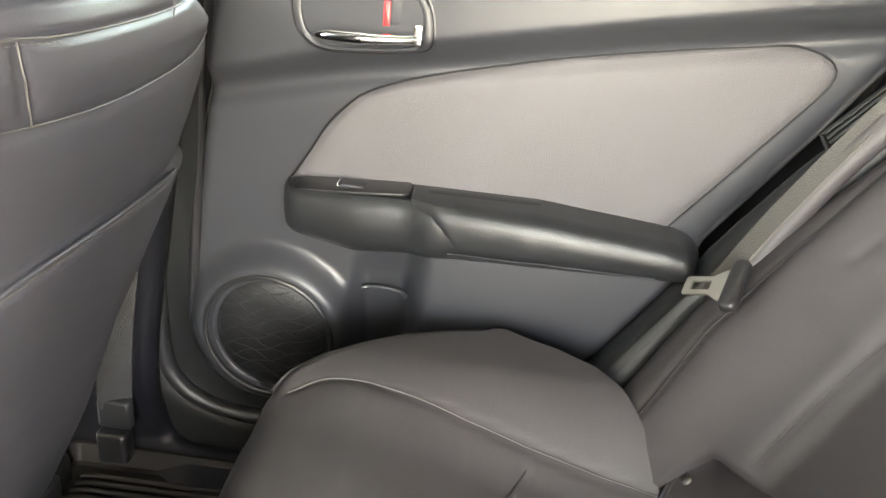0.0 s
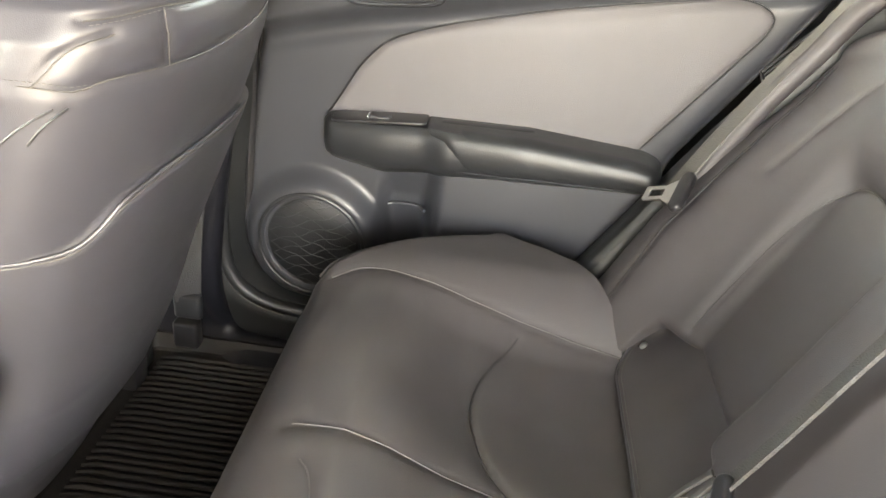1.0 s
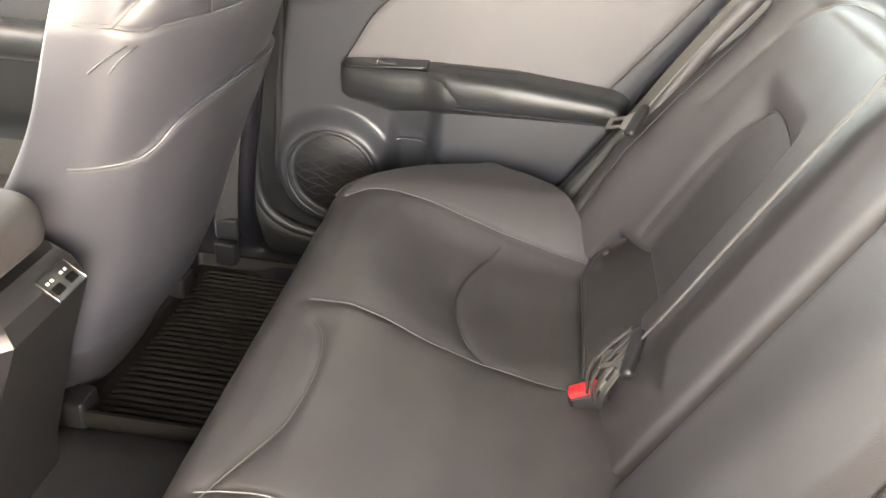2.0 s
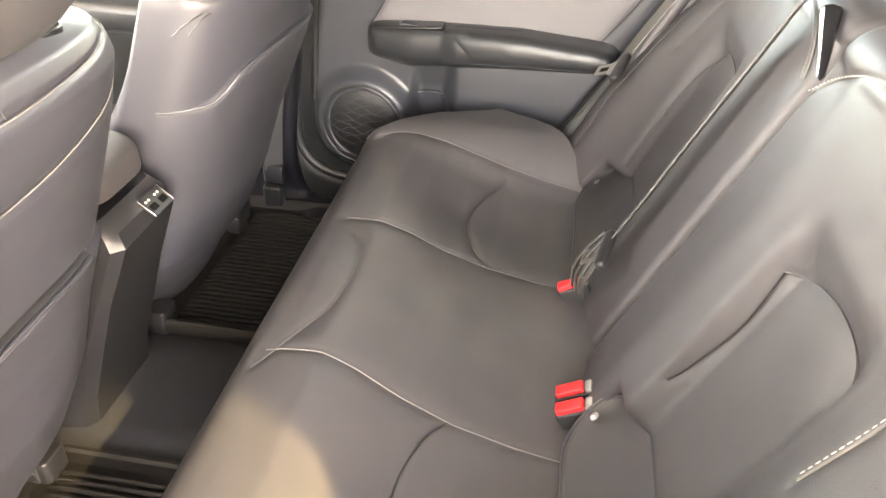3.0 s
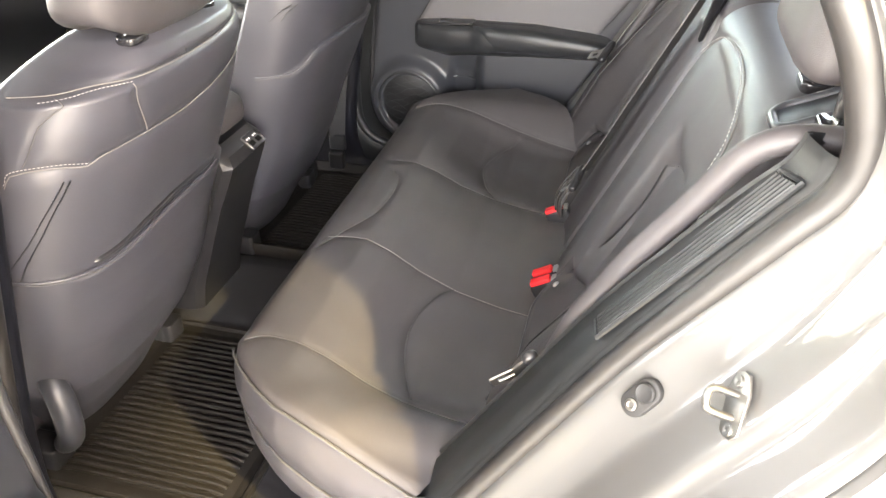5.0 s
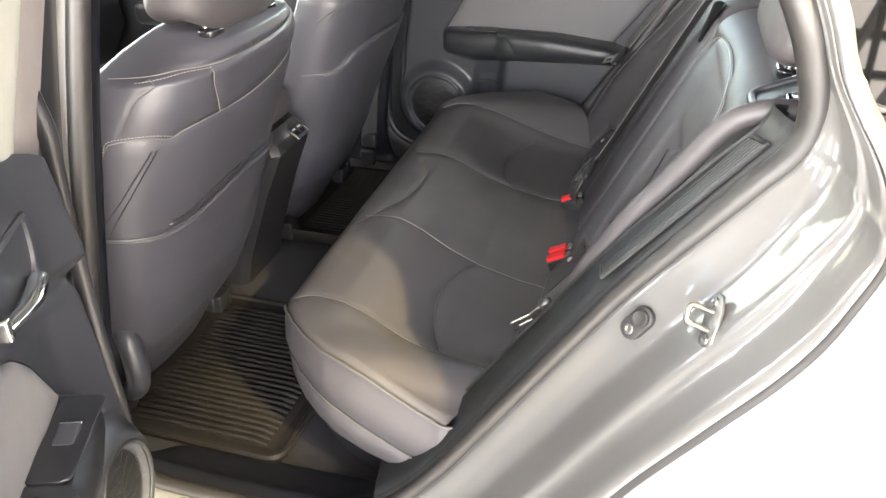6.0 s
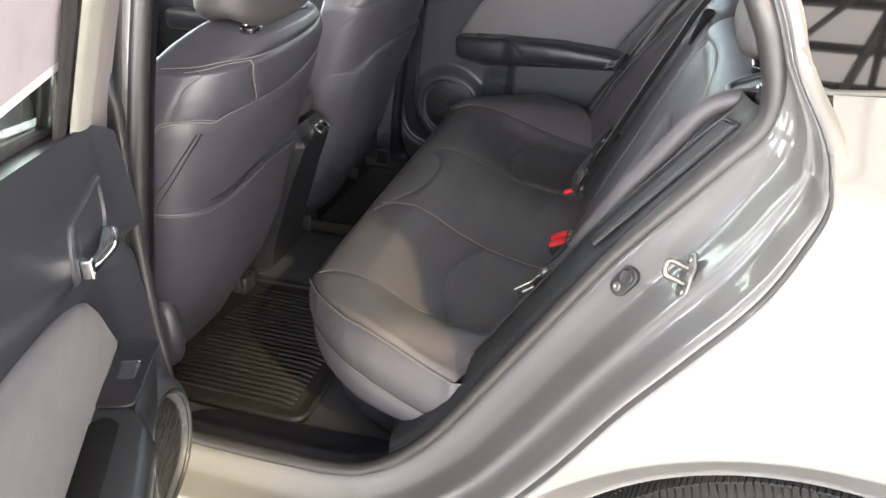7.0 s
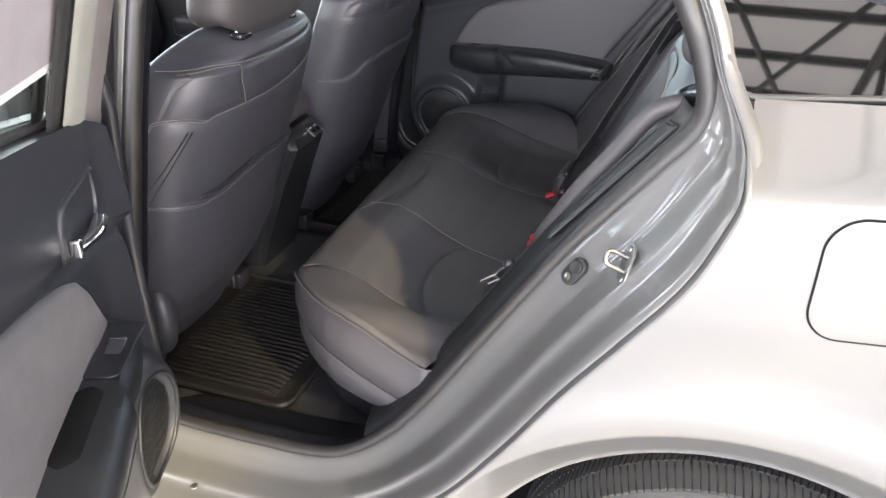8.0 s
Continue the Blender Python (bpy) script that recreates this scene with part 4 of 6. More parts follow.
    o = spline([(0.909, 1.086), (0.925, 1.082), (1.064, 1.094), (1.25, 1.110), (1.7, 1.14), (1.78, 1.17), (1.72, 1.21), (1.4, 1.32), (1.1, 1.375), (0.80, 1.395), (0.745, 1.38), (0.80, 1.30), (0.862, 1.181), (0.885, 1.128)], 120, True)
    c = o.mean(0)
    verts = []
    for k in np.linspace(1, 0.02, 8):
        w = c + (o - c) * k
        verts += [(x, glass_y(x, z), z) for x, z in w]
    part("quarter_glass", (verts, grid_faces(8, len(o), False, True)), GLASS_BLACK, body, "dark tinted side window")
    part("window_trim", tube([(x, glass_y(x, z) - 0.002, z) for x, z in o], 0.005, 8, True), RUBBER, body, "black window trim")
    part("belt_moulding", tube([(x, -0.722, z) for x, z in spline([(0.908, 1.074), (1.0, 1.081), (1.4, 1.112), (1.9, 1.15)], 40)], 0.007, 8, flat=0.7), RUBBER, body, "black belt moulding")
    # the pillar between doorway and window
    rows = []
    a = spline([q[1] for q in OPENING[14:21]], 40)
    for x, y, z in a:
        out = np.array([0.017, -0.001, 0.006])
        for t, dy in ((0, 0), (0.1, -0.004), (0.3, -0.006), (0.6, -0.004), (0.85, 0.0), (1, 0.008)):
            rows.append((x + out[0] * t * (1.0 if z < 1.3 else 0.6), y + dy, z + out[2] * t))
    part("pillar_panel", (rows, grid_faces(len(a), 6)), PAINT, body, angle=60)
    # roof, with headliner below
    nx, ny = 40, 24
    verts = []
    for x in np.linspace(-0.75, 1.75, nx):
        for y in np.linspace(-0.61, 0.61, ny):
            verts.append((x, y, 1.475 - 0.035 * (y / 0.61) ** 2 - 0.045 * ((x - 0.3) / 1.4) ** 2))
    part("roof", (verts, grid_faces(nx, ny)), PAINT, body)
    verts = [(x, y * 0.98, z - 0.035) for x, y, z in verts]
    part("headliner", (verts, grid_faces(nx, ny)), HEADLINER, body, "pale grey headliner")
    part("roof_rail", tube([(-0.75, -0.60, 1.40), (0.0, -0.60, 1.425), (0.5, -0.60, 1.43), (1.0, -0.60, 1.41), (1.75, -0.58, 1.36)], 0.035, 10), PAINT, body)
    part("roof_rail", tube([(-0.75, 0.60, 1.40), (0.0, 0.60, 1.425), (0.5, 0.60, 1.43), (1.0, 0.60, 1.41), (1.75, 0.58, 1.36)], 0.035, 10), PAINT, body)
    # far flank, front end, tail
    for x0, x1, z0, z1 in ((-1.9, -0.13, 0.2, 0.98), (0.92, 2.35, 0.2, 1.07)):
        part("far_panel", moved(slab([(x0, z0), (x1, z0), (x1, z1), (x0, z1)], 0.03, 0.004), Matrix.Translation((0, 0.905, 0)) @ pose(0, 0, 0, 90, 0, 0)), PAINT, body)
    # added dark slabs stop bright ground showing through the far door gaps
    part("far_backing", moved(slab([(-0.40, 0.2), (1.15, 0.2), (1.15, 1.06), (-0.40, 1.0)], 0.012, 0.002), Matrix.Translation((0, 0.872, 0)) @ pose(0, 0, 0, 90, 0, 0)), PLASTIC_DARK, body, "added dark slab closing the far door gaps")
    part("far_backing", moved(slab([(0.60, 0.2), (1.15, 0.2), (1.15, 1.20), (0.90, 1.12)], 0.05, 0.002), Matrix.Translation((0, 0.80, 0)) @ pose(0, 0, 0, 90, 0, 0)), PLASTIC_DARK, body, "added dark slab closing the gap by the far wheelhouse")
    part("far_sill", moved(rbox(4.2, 0.12, 0.10, 0.02, 0.01), Matrix.Translation((0.2, 0.83, 0.19))), PAINT, body)
    part("near_front_sill", moved(rbox(1.2, 0.12, 0.12, 0.02, 0.01), Matrix.Translation((-1.3, -0.78, 0.19))), PAINT, body)
    part("b_pillar", tube([(-0.10, -0.76, 0.40), (-0.085, -0.75, 0.70), (-0.055, -0.71, 1.0), (-0.02, -0.63, 1.40)], 0.048, 12), PLASTIC_DARK, body, "black pillar")
    part("b_pillar", tube([(-0.13, 0.82, 0.40), (-0.115, 0.81, 0.70), (-0.085, 0.74, 1.0), (-0.05, 0.63, 1.40)], 0.040, 12), PLASTIC_DARK, body, "black pillar")
    part("c_pillar", tube([(0.93, 0.74, 0.95), (0.90, 0.70, 1.15), (0.80, 0.64, 1.30), (0.70, 0.61, 1.42)], 0.05, 12), PLASTIC_GREY, body, "grey rear pillar trim")
    part("windscreen_pillar", tube([(-1.45, 0.70, 0.95), (-0.75, 0.60, 1.40)], 0.04, 10), PAINT, body)
    part("windscreen_pillar", tube([(-1.45, -0.70, 0.95), (-0.75, -0.60, 1.40)], 0.04, 10), PAINT, body)
    part("bulkhead", moved(rbox(0.12, 1.5, 0.75, 0.03, 0.02), Matrix.Translation((-1.62, 0, 0.22))), PLASTIC_DARK, body)
    part("tail_wall", moved(rbox(0.06, 1.5, 0.75, 0.03, 0.02), Matrix.Translation((2.25, 0, 0.22))), PLASTIC_DARK, body)
    # unseen tailgate glass, left opaque to keep light off the backrest tops
    gate = [(1.75, -0.58, 1.40), (1.75, 0.58, 1.40), (2.30, 0.60, 0.98), (2.30, -0.60, 0.98)]
    part("tailgate_glass", (gate + [(x - 0.004, y, z - 0.005) for x, y, z in gate], [(0, 1, 2, 3), (7, 6, 5, 4), (0, 4, 5, 1), (1, 5, 6, 2), (2, 6, 7, 3), (3, 7, 4, 0)]), GLASS_BLACK, body, "dark tinted tailgate glass", smooth=False)
    part("load_cover", moved(rbox(1.1, 1.2, 0.02, 0.03, 0.008), Matrix.Translation((1.62, 0, 0.92))), PLASTIC_DARK, body)


GLASS_BLACK = material("dark_mirror_glass", (0.003, 0.003, 0.003), 0.02, tone=0.02, rough_var=0.01, spec=0.5)
GLASS_BLACK.node_tree.nodes["Principled BSDF"].inputs["IOR"].default_value = 1.62
quarter_panel()


def dashboard():
    top = thing("dashboard", "black dashboard in the dark front of the cabin", "dashboard")
    prof = [(-1.55, 0.55), (-1.05, 0.55), (-0.98, 0.68), (-1.0, 0.82), (-1.08, 0.90), (-1.30, 0.96), (-1.55, 0.98)]
    verts = [(x, y, z) for y in np.linspace(-0.70, 0.70, 15) for x, z in prof]
    part("body", (verts, grid_faces(15, len(prof), False, True) + [tuple(range(7))[::-1], tuple(14 * 7 + k for k in range(7))]), PLASTIC_DARK, top)
    wheel = thing("steering_wheel", "black steering wheel before the dashboard", "steering wheel", at=(-0.86, -0.365, 0.86))
    ring = [(0.185 * math.sin(a) * 0.35, 0.185 * math.cos(a), 0.185 * math.sin(a) * 0.93) for a in np.arange(48) * 2 * math.pi / 48]
    part("rim", tube(ring, 0.015, 10, True), LEATHER, wheel)
    part("hub", moved(rbox(0.10, 0.13, 0.05, 0.03, 0.015), pose(-0.03, 0, 0, 0, -70, 0)), PLASTIC_DARK, wheel)
    for y in (-0.11, 0.11):
        part("spoke", tube([(-0.01, y * 0.4, 0), (0, y * 1.6, 0)], 0.014, 8), PLASTIC_DARK, wheel)
    part("column", tube([(-0.02, 0, -0.01), (-0.2, 0, -0.07)], 0.04, 12), PLASTIC_DARK, wheel)


dashboard()

# striker and bump stop on the jamb
def striker():
    top = thing("door_striker", "shiny zinc door striker on the silver jamb", "striker")
    m = axes((0.13, 0.67, 0.72), (-0.52, 0.67, -0.53), (0.813, -0.774, 0.864)) @ Matrix.Scale(0.80, 4)
    if (m @ Vector((0, 0, 1)) - m @ Vector((0, 0, 0))).x > 0:
        m = m @ pose(0, 0, 0, 180, 0, 0)
    part("plate", moved(slab([(-0.036, -0.004), (-0.030, -0.013), (0.012, -0.017), (0.034, -0.011), (0.038, -0.003), (0.036, 0.008), (0.016, 0.017), (-0.026, 0.015), (-0.035, 0.007)], 0.004, 0.0012), m), ZINC, top)
    loop = spline([(-0.013, 0, 0.002), (-0.013, 0, 0.018), (-0.012, 0, 0.034), (-0.007, 0, 0.040), (0.006, 0, 0.040), (0.011, 0, 0.034), (0.012, 0, 0.018), (0.012, 0, 0.002)], 40)
    part("loop", moved(tube(loop, 0.0042, 10), m), ZINC, top, "bent steel loop")
    for s in (-1, 1):
        part("screw", moved(lathe([(0, 0), (0.0068, 0), (0.0064, 0.0028), (0.003, 0.0032), (0, 0.002)], 16), m @ pose(s * 0.026, 0.001, 0.004)), ZINC, top)


striker()


def bump_stop():
    top = thing("bump_stop", "grey rubber bump stop with a screw on the silver jamb", "bump stop")
    m = axes((0.567, 0.04, 0.823), (0.80, -0.593, -0.104), (0.741, -0.7235, 0.8125))
    if (m @ Vector((0, 0, 1)) - m @ Vector((0, 0, 0))).y > 0:
        m = m @ pose(0, 0, 0, 180, 0, 0)
    m = m @ pose(0, 0, -0.004) @ Matrix.Scale(0.84, 4)
    pad = part("pad", moved(slab(rounded(0.054, 0.031, 0.0152, 8), 0.009, 0.0022), m), BUMP_GREY, top)
    part("stud", moved(lathe([(0, 0), (0.0118, 0), (0.0118, 0.005), (0.010, 0.0072), (0.007, 0.0062), (0, 0.0060)], 28), m @ pose(0.0105, 0, 0.008)), BUMP_GREY, pad)
    part("screw", moved(lathe([(0, 0), (0.0078, 0), (0.0074, 0.003), (0.0045, 0.0036), (0.0030, 0.0018), (0, 0.0018)], 20), m @ pose(-0.013, 0, 0.0085)), ZINC, top)


BUMP_GREY = material("grey_rubber", (0.012, 0.012, 0.0125), 0.6, tone=0.1)
bump_stop()

# ---- inner trim of both sides ----
def inner_trim(s):
    flip = (lambda g: g) if s < 0 else mirrored
    top = thing("door_trim", "dark plastic sill, pillar and wheelhouse trim round a doorway", "interior trim", "doorway trims")
    a, b = JA, JB
    n = len(a)
    per = 12
    centre = np.array([0.38, 0, 0.85])
    away = a - centre
    away[:, 1] = 0
    tan = np.roll(a, -1, 0) - np.roll(a, 1, 0)
    nrm = np.stack([tan[:, 2], 0 * tan[:, 0], -tan[:, 0]], 1)
    nrm /= np.linalg.norm(nrm, axis=1)[:, None]
    nrm *= np.sign((nrm * away).sum(1))[:, None]
    start = [(0.014, -0.075), (0.008, -0.035)] if s > 0 else [(0.012, 0.000), (0.008, 0.002)]
    prof_sill = spline(start + [(0.002, 0.006), (-0.004, 0.020), (-0.005, 0.034), (0.002, 0.046), (0.008, 0.060), (0.013, 0.080), (0.018, 0.100), (0.026, 0.116), (0.040, 0.124)], 30)
    prof_post = spline(start + [(0.002, 0.006), (-0.004, 0.020), (-0.002, 0.036), (0.014, 0.045), (0.036, 0.040), (0.070, 0.022), (0.13, 0.006), (0.24, -0.008)], 30)
    low = step(-nrm[:, 2], 0.10, 0.98)
    low = np.mean([np.roll(low, k) for k in range(-14, 15)], 0)
    nrm = np.mean([np.roll(nrm, k, 0) for k in range(-6, 7)], 0)
    nrm /= np.linalg.norm(nrm, axis=1)[:, None]
    # scuff plate on the sill, then the pillar trim, parted by a joint
    def run(i0, i1, name, lab=""):
        idx = np.arange(i0, i1) % n
        verts = []
        for i in idx:
            for o, yi in prof_post + (prof_sill - prof_post) * low[i]:
                p = a[i] + nrm[i] * o + np.array([0, yi, 0])
                verts.append(p)
        part(name, flip((verts, grid_faces(len(idx), 30))), SCUFF, top, lab, angle=60)
    run(2 * per - 4, 9 * per, "scuff_plate", "black plastic scuff plate")
    run(23 * per, len(OPENING) * per + 2 * per - 3, "pillar_trim", "grey-black pillar trim")
    run(14 * per, 23 * per, "upper_trim")
    # trim over the wheelhouse between doorway and seat
    i = np.arange(6 * per, 15 * per - 3)
    inner = []
    for k in i:
        p = a[k]
        k = float(step(p[2], 0.95, 1.07))
        inner.append((p[0] - 0.026, -0.588 - 0.015 * k, p[2]))
    inner = np.array(inner)
    rows = []
    for t, bulge in ((0, 0), (0.05, 0.012), (0.09, 0.013), (0.11, 0.008), (0.13, 0.013), (0.3, 0.014), (0.55, 0.012), (0.8, 0.010), (0.85, 0.004), (0.90, 0.009), (0.96, 0.002), (1, -0.012)):
        w = a[i] + (inner - a[i]) * t
        w = w - nrm[i] * bulge
        rows.append(w)
    verts = np.stack(rows, 1).reshape(-1, 3)
    part("wheelhouse_trim", flip((verts, grid_faces(len(i), len(rows)))), TRIM, top, "smooth dark wheelhouse trim", angle=60)
    back = [np.array(inner), np.array(inner) + np.array([0.13, 0.03, -0.10])]
    part("seat_side_filler", flip((np.stack(back, 1).reshape(-1, 3), grid_faces(len(i), 2))), TRIM, top)
    shelf = [(x, y, 0.985 + 0.05 * (x - 0.84) + 0.05 * ((-y - 0.54) / 0.14) ** 2) for x in np.linspace(0.885, 1.45, 12) for y in np.linspace(-0.54, -0.635, 9)]
    part("shelf_trim", flip((shelf, grid_faces(12, 9))), TRIM, top, "dark trim behind the backrest")
    # vent with slats, let into the wheelhouse trim
    a0, a1 = np.array([0.692, -0.606, 0.812]), np.array([0.696, -0.668, 0.829])
    b0, b1 = np.array([0.816, -0.612, 0.979]), np.array([0.826, -0.655, 0.988])
    b0, b1 = a0 + (b0 - a0) * 1.16, a1 + (b1 - a1) * 1.16
    if s > 0:
        a0, a1, b0, b1 = (q + np.array([0.040, 0, 0.060]) for q in (a0, a1, b0, b1))
    out = np.cross(a1 - a0, b0 - a0)
    out *= np.sign(-out[0]) / np.linalg.norm(out)
    at = lambda u, v, h=0.0: (a0 * (1 - v) + a1 * v) * (1 - u) + (b0 * (1 - v) + b1 * v) * u + out * h
    bed = [at(u, v, 0.0035) for u in np.linspace(0, 1, 12) for v in np.linspace(0, 1, 4)]
    vent = part("vent_bed", flip((bed, grid_faces(12, 4))), GAP, top, "dark slatted air vent")
    ring = [at(u, v, 0.004) for u, v in [(0, v) for v in np.linspace(0, 1, 6)] + [(u, 1) for u in np.linspace(0.05, 1, 16)] + [(1, v) for v in np.linspace(0.9, 0, 5)] + [(u, 0) for u in np.linspace(0.95, 0.05, 15)]]
    part("vent_rim", flip(tube(ring, 0.0028, 6, True)), PLASTIC, vent)
    for k in range(6):
        v = 0.09 + 0.82 * k / 5
        part("slat", flip(tube([at(u, v, 0.0058) for u in np.linspace(0.02, 0.98, 8)], 0.0026, 6, flat=0.8)), TRIM, vent)
    return top


inner_trim(-1)
inner_trim(1)


def wheel(x, y, z):
    top = thing("wheel", "car wheel with a worn black tyre", "wheel", at=(x, y, z))
    turn = pose(0, 0, 0, 90, 0, 0)
    R = 0.305
    prof = [(0.205, -0.085), (0.235, -0.098), (0.272, -0.100), (0.292, -0.090), (0.302, -0.072), (R, -0.05), (R, 0.05), (0.302, 0.072), (0.292, 0.090), (0.272, 0.100), (0.235, 0.098), (0.205, 0.085)]
    tyre = part("tyre", moved(lathe(prof, 96), turn), TYRE, top, "black tyre with cut tread")
    cuts = []
    block = rbox(0.0072, 0.0245, 0.006, 0.0012, 0.001)
    slit = rbox(0.0086, 0.046, 0.007, 0.0012, 0.001)
    for k in range(176):
        a = 2 * math.pi * k / 176
        r = R - 0.0095
        cuts.append(moved(slit, Matrix.Translation((r * math.sin(a), -0.071, r * math.cos(a))) @ pose(0, 0, 0, 0, math.degrees(a), 0) @ pose(0, 0, 0, 15, 0, 3)))
    for row, y0 in enumerate((-0.040, -0.013, 0.014, 0.041, 0.067)):
        for k in range(208):
            a = 2 * math.pi * (k + 0.5 * (row % 2)) / 208
            r = R - 0.0025 - (0.004 if abs(y0) > 0.05 else 0)
            cuts.append(moved(block, Matrix.Translation((r * math.sin(a), y0, r * math.cos(a))) @ pose(0, 0, 0, 0, math.degrees(a), 0) @ pose(0, 0, 0, 0, 0, 14 if y0 > 0 else -14)))
    ob = part("tread", join(*cuts), TYRE, tyre, smooth=False)
    ob["kind"] = "stuff"
    part("rim", moved(lathe([(0.05, 0.03), (0.10, 0.055), (0.19, 0.06), (0.212, 0.085), (0.218, 0.085), (0.218, -0.08), (0.05, -0.08)], 64), turn), ALLOY, top, "grey alloy rim")
    part("hub_cap", moved(lathe([(0, 0.05), (0.03, 0.05), (0.032, 0.035), (0, 0.03)], 24), turn), ALLOY, top)
    for k in range(5):
        part("spoke", moved(rbox(0.035, 0.16, 0.02, 0.008, 0.004), turn @ pose(0, 0, 0, 0, 0, 72 * k) @ Matrix.Translation((0, 0.12, 0.045))), ALLOY, top)


wheel(WHEEL[0], -0.765, WHEEL[1])


def front_door(flip, label):
    """A closed front door, plain and dark inside."""
    top = thing("front_door", label, "car door", "front doors")
    card = [(x, 0.745 - 0.02 * step(z, 0.85, 0.95) + 0.03 * (1 - step(z, 0.40, 0.55)), z) for x in np.linspace(-1.35, -0.14, 24) for z in np.linspace(0.34, 0.99, 26)]
    part("door_card", flip((card, grid_faces(24, 26))), PLASTIC, top)
    part("armrest", flip(moved(rbox(0.62, 0.07, 0.07, 0.03, 0.02), Matrix.Translation((-0.62, 0.71, 0.68)))), PLASTIC, top)
    part("shell", flip(moved(rbox(1.25, 0.10, 0.72, 0.03, 0.01), Matrix.Translation((-0.75, 0.81, 0.28)))), PAINT, top, "silver outer skin")
    part("window_surround", flip(tube([(-0.15, 0.70, 0.98), (-0.13, 0.64, 1.36), (-0.75, 0.62, 1.38), (-1.35, 0.72, 0.98)], 0.025, 8)), PLASTIC_DARK, top)
    quad = [(-0.17, 0.705, 0.985), (-1.33, 0.725, 0.985), (-0.76, 0.632, 1.365), (-0.15, 0.645, 1.345)]
    pane = part("pane", flip((quad + [(x, y + 0.004, z) for x, y, z in quad], [(0, 1, 2, 3), (7, 6, 5, 4), (0, 4, 5, 1), (1, 5, 6, 2), (2, 6, 7, 3), (3, 7, 4, 0)])), GLASS_DARK, top, "tinted window pane", smooth=False)
    pane.visible_shadow = False


far_bead = thing("sill_trim", "rounded black sill and pillar trim beside the closed door", "interior trim")
part("bead", tube(spline([(-0.045, 0.69, 0.86), (-0.057, 0.70, 0.719), (-0.067, 0.70, 0.631), (-0.071, 0.70, 0.54), (-0.066, 0.70, 0.458), (-0.043, 0.70, 0.413), (-0.004, 0.70, 0.387), (0.041, 0.70, 0.376), (0.10, 0.70, 0.373), (0.30, 0.70, 0.372)], 70), 0.013, 12), PLASTIC, far_bead)
web = spline([(-0.045, 0.69, 0.86), (-0.057, 0.70, 0.719), (-0.067, 0.70, 0.631), (-0.071, 0.70, 0.54), (-0.066, 0.70, 0.458), (-0.043, 0.70, 0.413), (-0.004, 0.70, 0.387), (0.041, 0.70, 0.376), (0.10, 0.70, 0.373), (0.30, 0.70, 0.372)], 70)
hub = np.array([0.30, 0.0, 0.75])
out = (web - hub) * np.array([1, 0, 1])
out /= np.linalg.norm(out, axis=1)[:, None]
part("panel", (np.stack([web - 0.030 * out + np.array([0, 0.045, 0]), web - 0.012 * out + np.array([0, 0.004, 0]), web + 0.004 * out - np.array([0, 0.010, 0]), web + 0.03 * out - np.array([0, 0.012, 0]), web + 0.11 * out - np.array([0, 0.015, 0])], 1).reshape(-1, 3), grid_faces(70, 5)), TRIM, far_bead, angle=50)

front_door(lambda g: g, "closed dark front door beyond the front seats")
front_door(mirrored, "closed front door beside the near front seat")

# ---- rear doors ----
D_Z = [0.385, 0.398, 0.426, 0.483, 0.55, 0.62, 0.75, 0.885, 1.0, 1.08]
D_L = [0.060, 0.012, -0.030, -0.051, -0.050, -0.042, -0.026, -0.007, 0.012, 0.025]
D_R = [0.400, 0.425, 0.448, 0.490, 0.535, 0.578, 0.662, 0.750, 0.820, 0.865]
SPK = (0.082, 0.503)


def belt_line(x):
    return np.interp(x, [-0.1, 0.012, 0.159, 0.305, 0.507, 0.78, 0.9], [0.835, 0.852, 0.890, 0.918, 0.960, 1.012, 1.03])


def card_y(x, z):
    """The cabin side of the door card; the cabin lies towards -y."""
    x, z = np.asarray(x, float), np.asarray(z, float)
    y = 0.742 - 0.075 * (x - 0.1) + 0 * z
    h = z - belt_line(x)
    y = y - 0.026 * step(h, -0.003, 0.032) + 0.008 * np.exp(-((h + 0.012) / 0.014) ** 2)
    r = np.hypot(x - SPK[0], z - SPK[1])
    y = y - 0.030 * (1 - step(r, 0.100, 0.140)) + 0.012 * (1 - step(r, 0.088, 0.093))
    # lower panel stands proud behind the bottle pocket
    low = 1 - step(z, 0.695, 0.735)
    y = y - 0.036 * low * step(x, 0.268, 0.305)
    y = y + 0.020 * low * step(x, 0.185, 0.215) * (1 - step(x, 0.26, 0.285)) * (1 - step(z, 0.60, 0.66))
    return y


INS_L = [(0.735, 0.100), (0.742, 0.107), (0.78, 0.130), (0.82, 0.154), (0.859, 0.191), (0.88, 0.235), (0.902, 0.306), (0.936, 0.443), (0.961, 0.573), (0.972, 0.64), (0.980, 0.685)]
INS_R = [(0.735, 0.588), (0.743, 0.594), (0.843, 0.667), (0.925, 0.726), (0.945, 0.737), (0.958, 0.739), (0.968, 0.732), (0.975, 0.718), (0.980, 0.695)]


